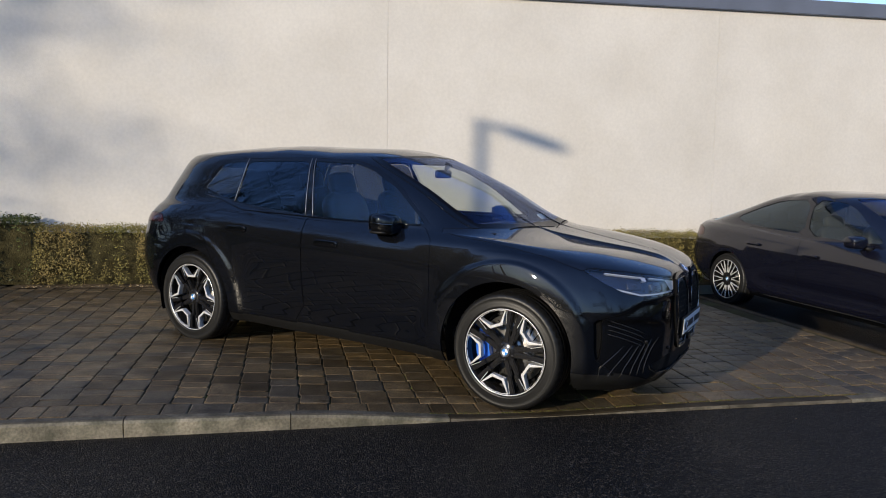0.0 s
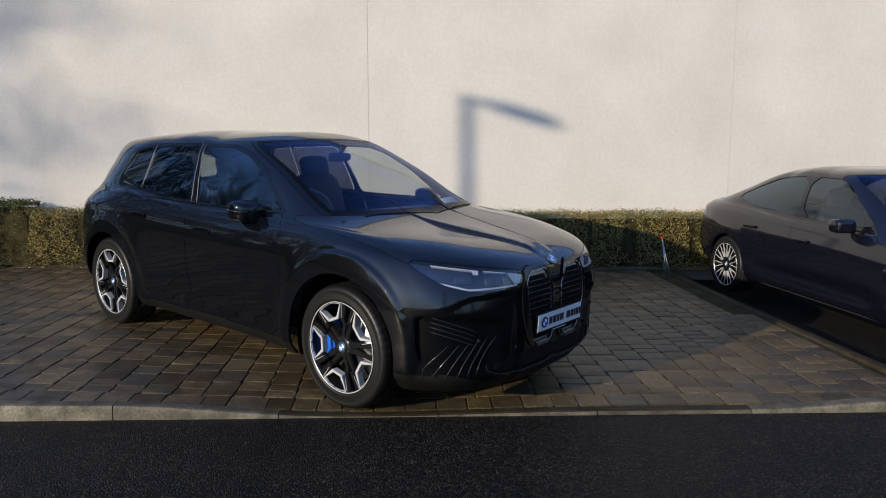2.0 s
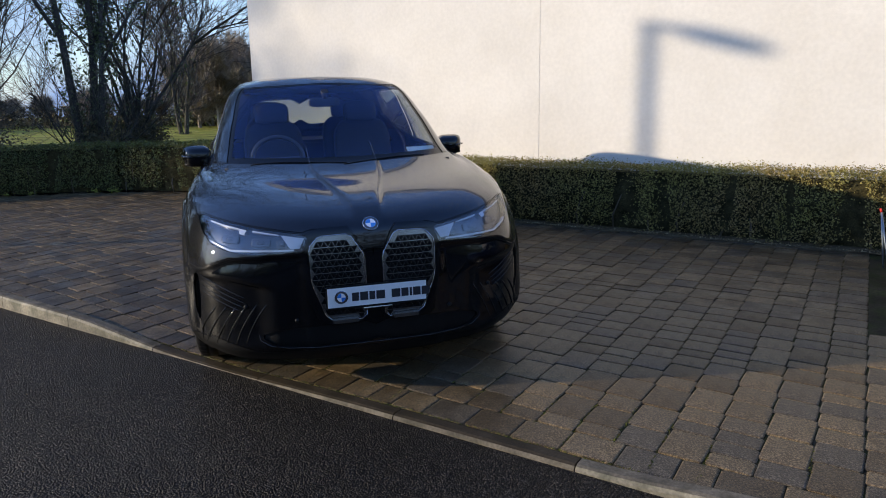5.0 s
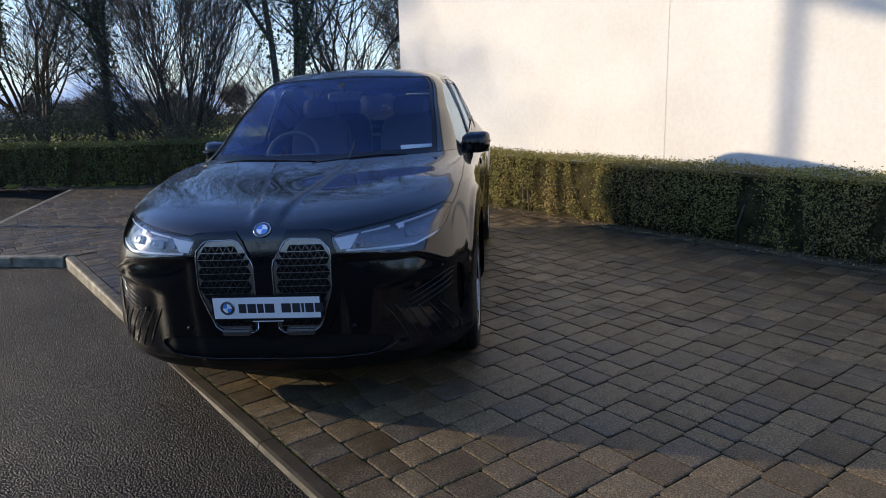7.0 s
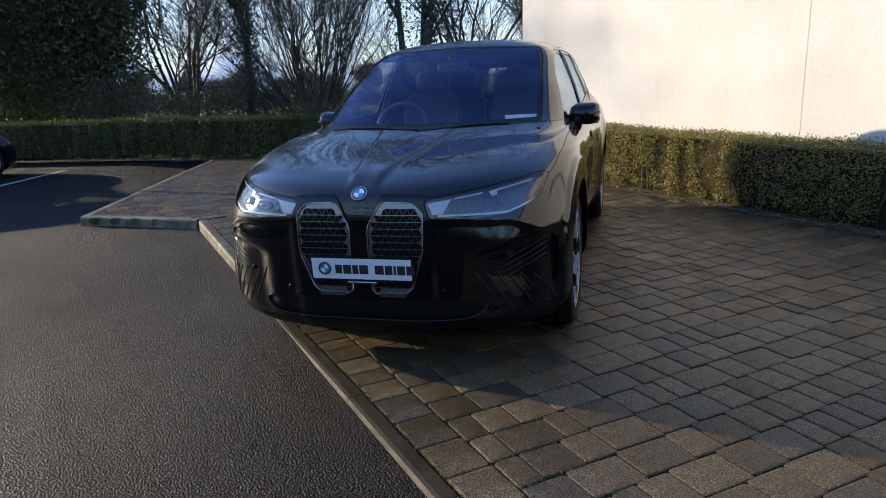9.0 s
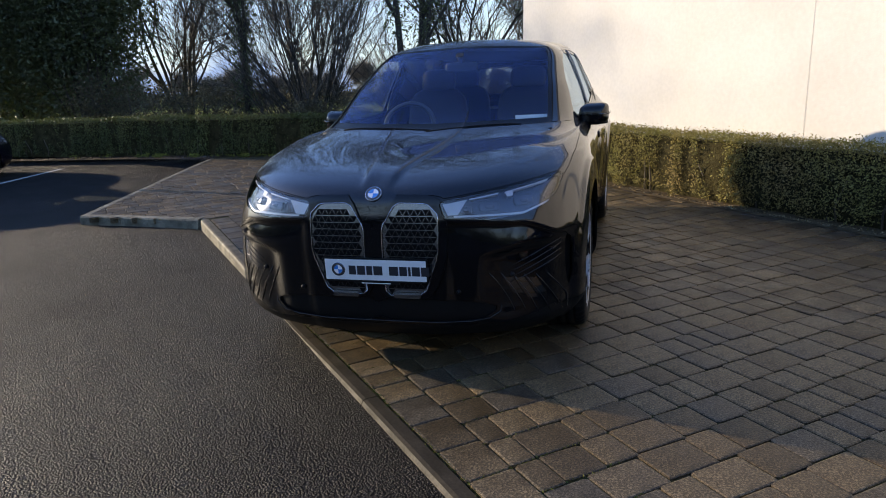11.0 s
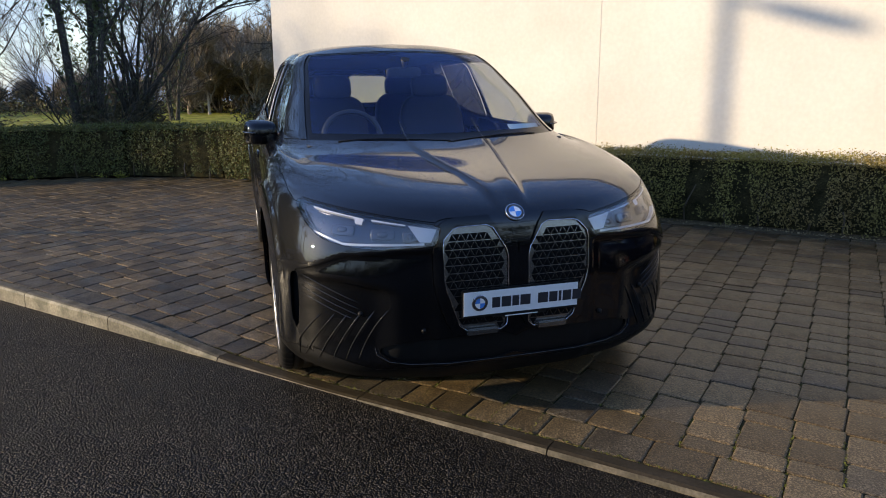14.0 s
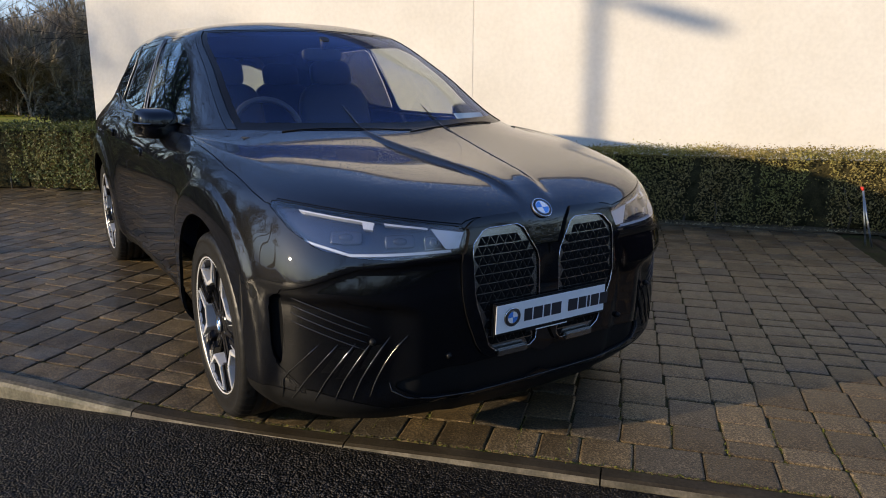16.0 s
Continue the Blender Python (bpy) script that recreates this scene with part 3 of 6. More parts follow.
def build_wheel(name, parent, at, radius, rim, width, style, caliper):
    """A road wheel whose outer face looks along -y."""
    wheel = part(name, wheel_tyre(radius, rim, width), M_TYRE, parent, "black road tyre on a dark alloy rim", at=at)
    h = -width / 2
    bm = bmesh.new()
    lathe(bm, [(rim * .985, h + .012), (rim * 1.005, h + .006), (rim * 1.0, h + .001), (rim * .965, h + .003), (rim * .95, h + .02), (rim * .93, h + .07), (rim * .92, width / 2 - .02), (rim, width / 2)], 64, 0)
    lathe(bm, [(0.0, .03), (rim * .9, .03)], 32, 0)
    part("rim", bm, M_RIMBLACK, wheel, "gloss black rim barrel", smooth=True)
    bm = bmesh.new()
    lathe(bm, [(rim * .999, h + .002), (rim * .994, h - .001), (rim * .979, h + .001), (rim * .976, h + .003)], 64, 0)
    part("rim_edge", bm, M_ALLOY, wheel, "bright turned rim edge")
    bm = bmesh.new()
    lathe(bm, [(.05, .0), (rim * .80, .0), (rim * .80, .012), (.05, .012)], 48, 0)
    lathe(bm, [(.0, -.02), (.075, -.02), (.085, .0)], 32, 0)
    for k in range(24):
        spoke(bm, rim * .55, k * 15, .004, rim * .74, k * 15 + 8, .004, -.0008, .0, 1, 0)
    part("brake_disc", bm, [M_DISC, M_PLASTIC], wheel, "grey drilled brake disc")
    bm = bmesh.new()
    cal = [(rim * r * math.cos(radians(a)), rim * r * math.sin(radians(a))) for r, a in [(.86, 150 + 8 * k) for k in range(9)]] + \
          [(rim * r * math.cos(radians(a)), rim * r * math.sin(radians(a))) for r, a in [(.52, 214 - 8 * k) for k in range(9)]]
    prism(bm, cal, h + .085, .04, 0, .008)
    part("brake_caliper", bm, caliper, wheel, "painted brake caliper")
    for k in range(5):
        a = (81 if style == "sport" else 90) + 72 * k
        if style == "sport":
            bm = bmesh.new()
            for s in (-1, 1):
                spoke(bm, .035, a + s * 25, .021, rim * .58, a + s * 9.0, .016, h + .028, h + .075, 0)
                spoke(bm, rim * .56, a + s * 9.0, .016, rim * .965, a + s * 8.2, .0185, h + .010, h + .055, 0)
                spoke(bm, rim * .66, a + s * 12.3, .0012, rim * .965, a + s * 12.3, .0016, h + .0085, h + .012, 1, 0)
            part("spoke", bm, [M_RIMBLACK, M_ALLOY], wheel, "pointed black twin spoke")
            bm = bmesh.new()
            m = a + 36
            for s in (-1, 1):
                spoke(bm, rim * .965, m + s * 21.5, .0030, rim * .65, m + s * 13.0, .0100, h + .006, h + .05, 0, .0015)
            spoke(bm, rim * .65, m - 14.5, .0085, rim * .65, m + 14.5, .0085, h + .008, h + .05, 0, .0015)
            stroke(bm, [(rim * .965, m - 22), (rim * .972, m - 11), (rim * .974, m), (rim * .972, m + 11), (rim * .965, m + 22)], .0040, h + .004, h + .04, 0)
            part("spoke_blade", bm, M_ALLOY, wheel, "bright turned alloy blade")
        else:
            for d in (0, 36):
                bm = bmesh.new()
                for s in (-1, 1):
                    spoke(bm, .03, a + d + s * 30, .012, rim * .62, a + d + s * 3.2, .010, h + .02, h + .06, 0, .003)
                    spoke(bm, rim * .60, a + d + s * 3.2, .010, rim * .97, a + d + s * 8.5, .008, h + .010, h + .05, 0, .003)
                for s in (-1, 1):
                    spoke(bm, rim * .35, a + d + s * 4.5, .0035, rim * .96, a + d + s * 8.6, .0035, h + .006, h + .02, 1, 0)
                part("spoke", bm, [M_RIMBLACK, M_ALLOY], wheel, "two-tone twin spoke")
    bm = bmesh.new()
    lathe(bm, [(0.0, h + .022), (.055, h + .024), (.075, h + .04), (.075, h + .08)], 32, 0)
    part("hub", bm, M_RIMBLACK, wheel)
    for k in range(5):
        bm = bmesh.new()
        blob(bm, (.052 * math.cos(radians(72 * k + 54)), h + .03, .052 * math.sin(radians(72 * k + 54))), (.009, .008, .009), 1, 8, 6)
        part("wheel_bolt", bm, M_INK, wheel)
    roundel("hub_cap", .034, wheel, Matrix.Translation((0, h + .018, 0)), "round blue and white hub cap")
    return wheel


def wheel_tyre(radius, rim, width):
    bm = bmesh.new()
    w = width / 2
    prof = [(rim * .97, -w + .012), (rim * 1.02, -w + .003), (rim * 1.04, -w - .006), (rim * 1.06, -w - .002), (rim + (radius - rim) * .35, -w - .006), (rim + (radius - rim) * .38, -w - .0045), (rim + (radius - rim) * .62, -w - .0045), (rim + (radius - rim) * .65, -w - .006), (rim + (radius - rim) * .85, -w + .006), (radius - .006, -w + .022), (radius, -w + .045)]
    for g in (-.075, -.028, .028, .075):
        prof += [(radius, g - .005), (radius - .008, g - .004), (radius - .008, g + .004), (radius, g + .005)]
    prof += [(radius, w - .045), (radius - .006, w - .022), (rim + (radius - rim) * .5, w + .004), (rim * .97, w - .012)]
    lathe(bm, prof, 150)
    for v in bm.verts:  # cross grooves in the tread's shoulders
        r = math.hypot(v.co.x, v.co.z)
        k = round(math.atan2(v.co.z, v.co.x) / (2 * math.pi) * 150)
        if k % 3 == 0 and r > radius - .012 and abs(v.co.y) > .08:
            v.co.x *= 1 - .008 / r
            v.co.z *= 1 - .008 / r
    return bm


def suv_levels():
    return [
        level((2.32, 1.28, 3.8), (0.925, 0.88, 0.88, 0.90), (-2.36, -1.3, 3.6), ((.165, .185, .21), (.23, .23, .23, .25), (.28, .32, .34))),
        level((2.39, 1.28, 4.2), (0.980, 0.925, 0.925, 0.955), (-2.44, -1.3, 4.0), ((.25, .28, .32), (.31, .31, .31, .34), (.40, .43, .44))),
        level((2.42, 1.28, 4.2), (0.985, 0.950, 0.950, 0.980), (-2.49, -1.3, 4.2), ((.47, .50, .53), (.52, .52, .52, .55), (.60, .62, .62))),
        level((2.425, 1.27, 3.9), (0.985, 0.966, 0.963, 0.985), (-2.515, -1.3, 4.0), ((.66, .69, .72), (.73, .73, .73, .76), (.78, .78, .78))),
        level((2.41, 1.21, 3.3), (0.980, 0.970, 0.966, 0.985), (-2.525, -1.3, 3.6), ((.82, .85, .89), (.90, .90, .91, .93), (.93, .92, .91))),
        level((2.385, 1.18, 2.95), (0.955, 0.955, 0.948, 0.972), (-2.515, -1.3, 3.3), ((.892, .938, 1.005), (1.03, 1.03, 1.04, 1.07), (1.07, 1.05, 1.04))),
        level((2.26, 1.08, 2.75), (0.898, 0.912, 0.905, 0.905), (-2.495, -1.3, 3.1), ((.960, 1.008, 1.078), (1.096, 1.105, 1.12, 1.18), (1.18, 1.14, 1.12))),
        level((1.40, 0.60, 2.8), (0.860, 0.870, 0.866, 0.858), (-2.46, -1.3, 2.9), ((1.125, 1.14, 1.125), (1.125, 1.14, 1.17, 1.235), (1.24, 1.20, 1.18))),
        level((0.84, 0.15, 3.2), (0.775, 0.785, 0.782, 0.775), (-2.37, -1.2, 2.7), ((1.425, 1.405, 1.38), (1.38, 1.39, 1.40, 1.41), (1.41, 1.40, 1.39))),
        level((0.30, -0.25, 3.8), (0.650, 0.662, 0.662, 0.655), (-2.23, -1.0, 2.9), ((1.645, 1.625, 1.614), (1.614, 1.628, 1.636, 1.632), (1.628, 1.600, 1.585))),
        level((0.16, -0.35, 3.2), (0.45, 0.462, 0.462, 0.455), (-2.17, -0.95, 2.8), ((1.68, 1.682, 1.684), (1.684, 1.693, 1.698, 1.694), (1.690, 1.645, 1.615))),
        level((0.06, -0.40, 3.0), (0.0, 0.0, 0.0, 0.0), (-2.08, -0.9, 3.0), ((1.697, 1.702, 1.706), (1.706, 1.714, 1.718, 1.713), (1.710, 1.660, 1.630))),
    ]


def brow(y):
    """Height of the crease under the headlamps."""
    return .765 - .012 * smoothstep(.45, .70, y) - .075 * smoothstep(.70, .90, y)


def fold(x, y):
    """Height of the bonnet's raised middle, narrowing to the badge."""
    edge = 0.062 + 0.150 * smoothstep(2.42, 1.3, x)
    return 0.017 * smoothstep(edge + .026, edge - .004, abs(y)) * smoothstep(2.40, 2.20, x)


def calm_bonnet(bm, flow):
    """Normals of the bonnet: an even bend with the fold on it, going over into the skin's own at its rim."""
    mark = bm.faces.layers.int["mark"]
    calm = lambda p: smoothstep(2.14, 1.94, p.x) * smoothstep(.85, .72, abs(p.y)) * smoothstep(1.0, 1.2, p.x)

    def lean(x, y, e=.004):
        return (fold(x + e, y) - fold(x - e, y)) / (2 * e), (fold(x, y + e) - fold(x, y - e)) / (2 * e)

    spots = [v.co for v in {v for f in bm.faces if f[mark] == 4 for v in f.verts} if calm(v.co) > .2]
    along = lambda p: (1, p.x, p.x ** 2, p.y ** 2, p.x * p.y ** 2, p.y ** 4)
    across = lambda p: (p.y, p.x * p.y, p.x ** 2 * p.y, p.y ** 3, p.x * p.y ** 3)
    rows = []
    for p in spots:
        n, (a, b) = flow(p), lean(p.x, p.y)
        rows.append((-n.x / n.z - a, -n.y / n.z - b))
    rows = np.array(rows)
    fx = np.linalg.lstsq(np.array([along(p) for p in spots]), rows[:, 0], rcond=None)[0]
    fy = np.linalg.lstsq(np.array([across(p) for p in spots]), rows[:, 1], rcond=None)[0]

    def at(p):
        n, w = flow(p), calm(p)
        if w <= 0:
            return n
        a, b = lean(p.x, p.y)
        return (n * (1 - w) + Vector((-float(np.dot(along(p), fx)) - a, -float(np.dot(across(p), fy)) - b, 1)).normalized() * w).normalized()
    return at


def suv_shape(p, row):
    """Creases that the loft leaves out."""
    y = abs(p.y)
    if row > 4.6 and p.x > 1.0:  # raised middle of the bonnet, narrowing to the badge
        p.z += fold(p.x, y) * smoothstep(7.1, 6.7, row)
    for hub in (1.485, -1.51):  # wheel arches: a broad raised band round the opening
        d = math.hypot(p.x - hub, p.z - .385)
        if p.y < -0.6 and p.z < 1.02:
            p.y -= 0.010 * smoothstep(.70, .58, d) + 0.014 * smoothstep(.592, .566, d)
    if row < 4.5 and -1.1 < p.x < 1.15:  # hollowed lower door and its sharp lower edge
        p.y += 0.012 * math.exp(-((p.z - .43) / .14) ** 2) * smoothstep(1.0, .7, p.x) * smoothstep(-1.0, -.7, p.x)
    if p.x > 1.75 and row < 4.4:  # set-back bumper face, and the pockets in its corners
        w = smoothstep(.34, .40, y) * smoothstep(.955, .93, y)
        p.x -= .016 * w * smoothstep(brow(y) + .008, brow(y) - .012, p.z)
        pocket = smoothstep(.50, .62, y) * smoothstep(.935, .905, y) * smoothstep(.22, .37, p.z)
        p.x -= .038 * pocket * smoothstep(.66, .625, p.z + .22 * max(0, .74 - y))


CAR_YAW = -42.0
nrm = Vector((-SX, -SY, 1)).normalized()
SLOPE = Vector((0, 0, 1)).rotation_difference(nrm).to_matrix().to_4x4()
CAR_AT = Matrix.Translation((0.814, 5.995, plane(0.814, 5.995) + 0.01)) @ SLOPE @ pose(0, 0, 0, 0, 0, CAR_YAW)


def ring(cx, cz, r, n=56):
    return [(cx + r * math.cos(2 * math.pi * k / n), cz + r * math.sin(2 * math.pi * k / n)) for k in range(n)]


def panel(name, bm, mat, car, label=""):
    """A body panel with dark turned-in edges."""
    return part(name, bm, [mat, M_GAP], car, label)


def arch_liner(car, hubs, radius, y0, y1):
    for x, z in hubs:
        for s in (-1, 1):
            bm = bmesh.new()
            lathe(bm, [(radius + .004, s * y0), (radius + .02, s * (y0 - .02)), (radius + .02, s * y1), (0.05, s * y1)], 40, 0, arc=(-0.35, math.pi + 0.35))
            part("wheel_arch_liner", bm, M_PLASTIC, car, "dull black wheel arch liner", at=Matrix.Translation((x, 0, z)))


def build_suv():
    car = thing("suv_car", "black electric sport utility car parked on setts, wet with dew", "car", CAR_AT)
    bm = skin(suv_levels(), suv_shape)
    row, col = bm.faces.layers.int["row"], bm.faces.layers.int["col"]
    mark = bm.faces.layers.int["mark"]
    tree, flow = flow_of(bm)

    def front(y, z):
        hit = tree.ray_cast(Vector((4, -abs(y), z)), Vector((-1, 0, 0)))
        p, n = hit[0], hit[1]
        return (p, n) if y <= 0 else (Vector((p.x, -p.y, p.z)), Vector((n.x, -n.y, n.z)))

    def side(x, z):
        hit = tree.ray_cast(Vector((x, -3, z)), Vector((0, 1, 0)))
        return hit[0], hit[1]

    low = lambda f: f[row] < 6 * PER
    fr = lambda f: f[row] < 6.2 * PER and f[col] < NF + 2
    sd = lambda f: f[col] > NF * .55
    A = int(NF * .57)
    for f in bm.faces:  # windscreen, its pillars, roof, rear window
        if 7 * PER <= f[row] < 9 * PER:
            if f[col] < A:
                f[mark] = 18 if f[row] < 7 * PER + 2 or f[row] >= 9 * PER - 1 or f[col] >= A - 3 else 1
            elif f[col] < A + 4:
                f[mark] = 19
        elif f[row] >= 9 * PER:
            f[mark] = 3
    # bonnet
    stamp(bm, [(1.98, .001), (1.98, -.872), (1.85, -.893), (1.6, -.908), (1.12, -.905), (.95, -.88), (.9, -.80), (.9, .001)], (0, 1), lambda f: 4.75 * PER <= f[row] < 7 * PER and f[col] <= NF + 2, 4)
    ahead = lambda f: 3.2 * PER <= f[row] < 7 * PER and f[col] <= NF + 2 and max(v.co.x for v in f.verts) > 1.975
    stamp(bm, [(.001, 1.3), (-.95, 1.3), (-.875, .962), (-.858, .958), (-.60, .918), (-.35, .880), (-.335, .888), (-.30, .895), (-.125, .897), (-.095, .86), (-.045, .752), (.001, .742)], (1, 2), ahead, 4)
    # doors and side windows
    stamp(bm, soften([(.90, .99), (.905, .66), (.90, .325), (.2, .325), (-.255, .33), (-.265, .95), (-.27, 1.20), (.3, 1.20), (.72, 1.17), (.885, 1.07)], 1), (0, 2), lambda f: sd(f) and f[row] < 7.2 * PER, 5)
    stamp(bm, soften([(-.275, 1.22), (-.27, .95), (-.265, .33), (-.70, .33), (-1.0, .36), (-1.13, .62), (-1.27, .84), (-1.335, 1.0), (-1.30, 1.24), (-.8, 1.22)], 1), (0, 2), lambda f: sd(f) and f[row] < 7.2 * PER, 6)
    glass_at = lambda f: sd(f) and 6.6 * PER <= f[row] < 9 * PER
    stamp(bm, soften([(.84, 1.137), (.52, 1.395), (.27, 1.533), (.06, 1.592), (-.40, 1.606), (-1.10, 1.592), (-1.38, 1.565), (-1.555, 1.335), (-1.28, 1.252), (-.8, 1.178), (-.25, 1.138), (.2, 1.130)], 1, .07), (0, 2), glass_at, 20)
    stamp(bm, soften([(-.225, 1.155), (.2, 1.146), (.64, 1.143), (.78, 1.155), (.49, 1.385), (.24, 1.515), (.05, 1.568), (-.37, 1.580)], 1, .07), (0, 2), glass_at, 7)
    stamp(bm, soften([(-.315, 1.165), (-.40, 1.580), (-1.075, 1.565), (-1.09, 1.232), (-.7, 1.190)], 1, .07), (0, 2), glass_at, 8)
    stamp(bm, soften([(-1.105, 1.24), (-1.09, 1.565), (-1.36, 1.54), (-1.50, 1.335), (-1.27, 1.272)], 1, .07), (0, 2), glass_at, 9)
    stamp(bm, soften([(.001, 1.225), (-.52, 1.235), (-.60, 1.26), (-.50, 1.50), (.001, 1.515)], 1), (1, 2), lambda f: f[col] > NF + NM + 8 and 7 * PER <= f[row] < 9 * PER, 2)
    # headlamps, black nose, mouth, grille kidneys
    lamp = [(-.327, .868), (-.357, .778), (-.55, .778), (-.70, .790), (-.80, .815), (-.85, .868), (-.872, .932), (-.858, .951), (-.60, .911)]
    nose = [(-.34, brow(.34)), (-.50, brow(.50)), (-.60, brow(.60)), (-.70, brow(.70)), (-.80, brow(.80)), (-.90, brow(.90) - .01), (-.925, .60), (-.915, .40), (-.86, .33), (-.60, .245), (.001, .245), (.001, .78)]
    stamp(bm, nose, (1, 2), fr, 11)
    stamp(bm, soften([(.001, .262), (-.40, .262), (-.52, .280), (-.60, .335), (-.52, .372), (-.30, .385), (.001, .385)], 1), (1, 2), fr, 12)
    stamp(bm, soften([(-.895, .655), (-.918, .645), (-.925, .56), (-.925, .44), (-.905, .385), (-.893, .52)], 1), (1, 2), fr, 17)
    shield = soften([(.001, .880), (-.10, .898), (-.30, .896), (-.365, .85), (-.372, .60), (-.29, .385), (.001, .385)], 2)
    stamp(bm, shield, (1, 2), lambda f: fr(f) and f[mark] != 4, 13)
    kid = soften([(-.118, .862), (-.275, .858), (-.328, .805), (-.325, .62), (-.252, .415), (-.05, .405), (-.046, .60), (-.046, .745)], 1, .12)
    stamp(bm, kid, (1, 2), fr, 14)
    stamp(bm, soften(lamp, 2, .12), (1, 2), fr, 10)
    # tail lamps and the lower black trim
    stamp(bm, soften([(-1.86, 1.02), (-1.95, 1.10), (-2.6, 1.07), (-2.6, 1.01), (-2.1, 1.01)], 1), (0, 2), lambda f: f[col] > NF + NM - 4 and f[row] < 7 * PER, 16)
    for f in bm.faces:
        c = f.calc_center_median()
        if f[mark] == 0 and c.z < .315 and f[row] < 2 * PER:
            f[mark] = 15 if c.x > 1.485 else 21 if c.x > -1.51 else 22
    for x in (1.485, -1.51):
        stamp(bm, [(x + a * 1.035, b) for a, b in ring(0, .385, .447)], (0, 2), low, 99)
        stamp(bm, [(x - .463, .385), (x + .463, .385), (x + .445, .1), (x - .445, .1)], (0, 2), low, 99)
    bm.normal_update()

    panel("body", lift(bm, 0, flow, both=True), M_PAINT, car, "gloss black painted body shell")
    pane_flow = even(bm, (7, 8, 9), flow)
    sheet = even(bm, (5, 6), flow, (-.95, .85), 5)

    def door_flow(p):
        w = smoothstep(-1.0, -.75, p.x) * smoothstep(.88, .70, p.x) * smoothstep(1.14, 1.06, p.z) * smoothstep(.33, .40, p.z)
        return (flow(p) * (1 - w) + sheet(p) * w).normalized()

    panel("windscreen", lift(bm, 1, flow, both=True, inset=.003, skirt=0), M_GLASS, car, "tinted windscreen")
    panel("windscreen_border", lift(bm, 18, flow, both=True, inset=.002, skirt=0), M_FRIT, car, "black printed border of the windscreen")
    panel("rear_window", lift(bm, 2, flow, both=True, inset=.003, skirt=0), M_REARGLASS, car, "tinted rear window")
    panel("roof", lift(bm, 3, flow, both=True, gap=.001), M_DEWROOF, car, "black roof beaded with dew")
    part("headlining", lift(bm, 3, flow, both=True, inset=.035, skirt=0), M_HEADLINE, car, "grey headlining under the roof")
    panel("bonnet", lift(bm, 4, calm_bonnet(bm, flow), both=True), M_DEW, car, "black bonnet beaded with dew")
    for f in (False, True):
        s = 1 if f else -1
        d = panel("front_door", lift(bm, 5, door_flow, flip=f), M_PAINT, car)
        panel("front_side_window", lift(bm, 7, pane_flow, flip=f, inset=.006, skirt=0), M_SIDEGLASS, d, "clear side window")
        hb = bmesh.new()
        p, n = side(-.02, .965)
        blob(hb, (p.x, s * (abs(p.y) + .004), p.z), (.115, .010, .026), .5)
        part("door_handle", hb, M_GLOSSBLACK, d, "flush black door handle")
        d = panel("rear_door", lift(bm, 6, door_flow, flip=f), M_PAINT, car)
        panel("rear_side_window", lift(bm, 8, pane_flow, flip=f, inset=.006, skirt=0), M_DARKGLASS, d, "dark privacy window")
        hb = bmesh.new()
        p, n = side(-.96, 1.02)
        blob(hb, (p.x, s * (abs(p.y) + .004), p.z), (.115, .010, .026), .5)
        part("door_handle", hb, M_GLOSSBLACK, d, "flush black door handle")
        panel("quarter_window", lift(bm, 9, pane_flow, flip=f, inset=.004, skirt=0), M_DARKGLASS, car, "dark quarter window")
        panel("pillar_trim", lift(bm, 19, flow, flip=f, inset=-.003), M_GLOSSBLACK, car, "gloss black windscreen pillar trim")
        panel("window_surround", lift(bm, 20, flow, flip=f, inset=.002, skirt=0), M_GLOSSBLACK, car, "gloss black surround of the side windows")
        for (x0, z0), (x1, z1) in (((-1.082, 1.59), (-1.098, 1.235)), ((-.392, 1.60), (-.308, 1.158)), ((-.355, 1.60), (-.230, 1.150))):
            tb = bmesh.new()
            pts = []
            for q in range(9):
                p, n = side(x0 + (x1 - x0) * q / 8, z0 + (z1 - z0) * q / 8)
                pts.append(Vector((p.x, s * (abs(p.y) + .0015), p.z)))
            tube(tb, pts, [.0035] * 9, 6)
            part("window_divider", tb, M_SATIN, car, "thin grey edge between the side windows")
        panel("tail_lamp", lift(bm, 16, flow, flip=f, inset=-.001), M_TAIL, car, "slim red tail lamp")
        # headlamp: bowl, light units, clear lens
        bowl = lift(bm, 10, flow, flip=f, inset=.032, skirt=0)
        hl = part("headlamp", bowl, M_BOWL, car, "slim clear headlamp with grey units")
        panel("lens", lift(bm, 10, flow, flip=f, inset=.001, skirt=0), M_LENS, hl, "clear headlamp lens")
        for y, z, w in ((.72, .848, .075), (.565, .832, .07), (.455, .820, .045)):
            p, n = front(s * y, z + .010)
            u = bmesh.new()
            blob(u, p - n * .030, (.014, w * .72, .024), .35, turn=n.to_track_quat("X", "Z").to_matrix())
            blob(u, p - n * .020, (.010, w * .34, .014), .9, turn=n.to_track_quat("X", "Z").to_matrix())
            part("light_unit", u, M_LAMPGREY, hl, "smoky grey projector unit")
        for bar in (((.81, .927), (.66, .901), (.66, .896), (.81, .922)), ((.662, .901), (.628, .894), (.64, .872), (.665, .876)), ((.60, .893), (.47, .872), (.47, .866), (.60, .886)), ((.46, .868), (.345, .848), (.372, .797), (.42, .800)),
                    ((.832, .838), (.72, .799), (.72, .790), (.815, .824)), ((.72, .799), (.40, .796), (.40, .787), (.72, .790))):
            u = bmesh.new()
            top, low_ = [], []
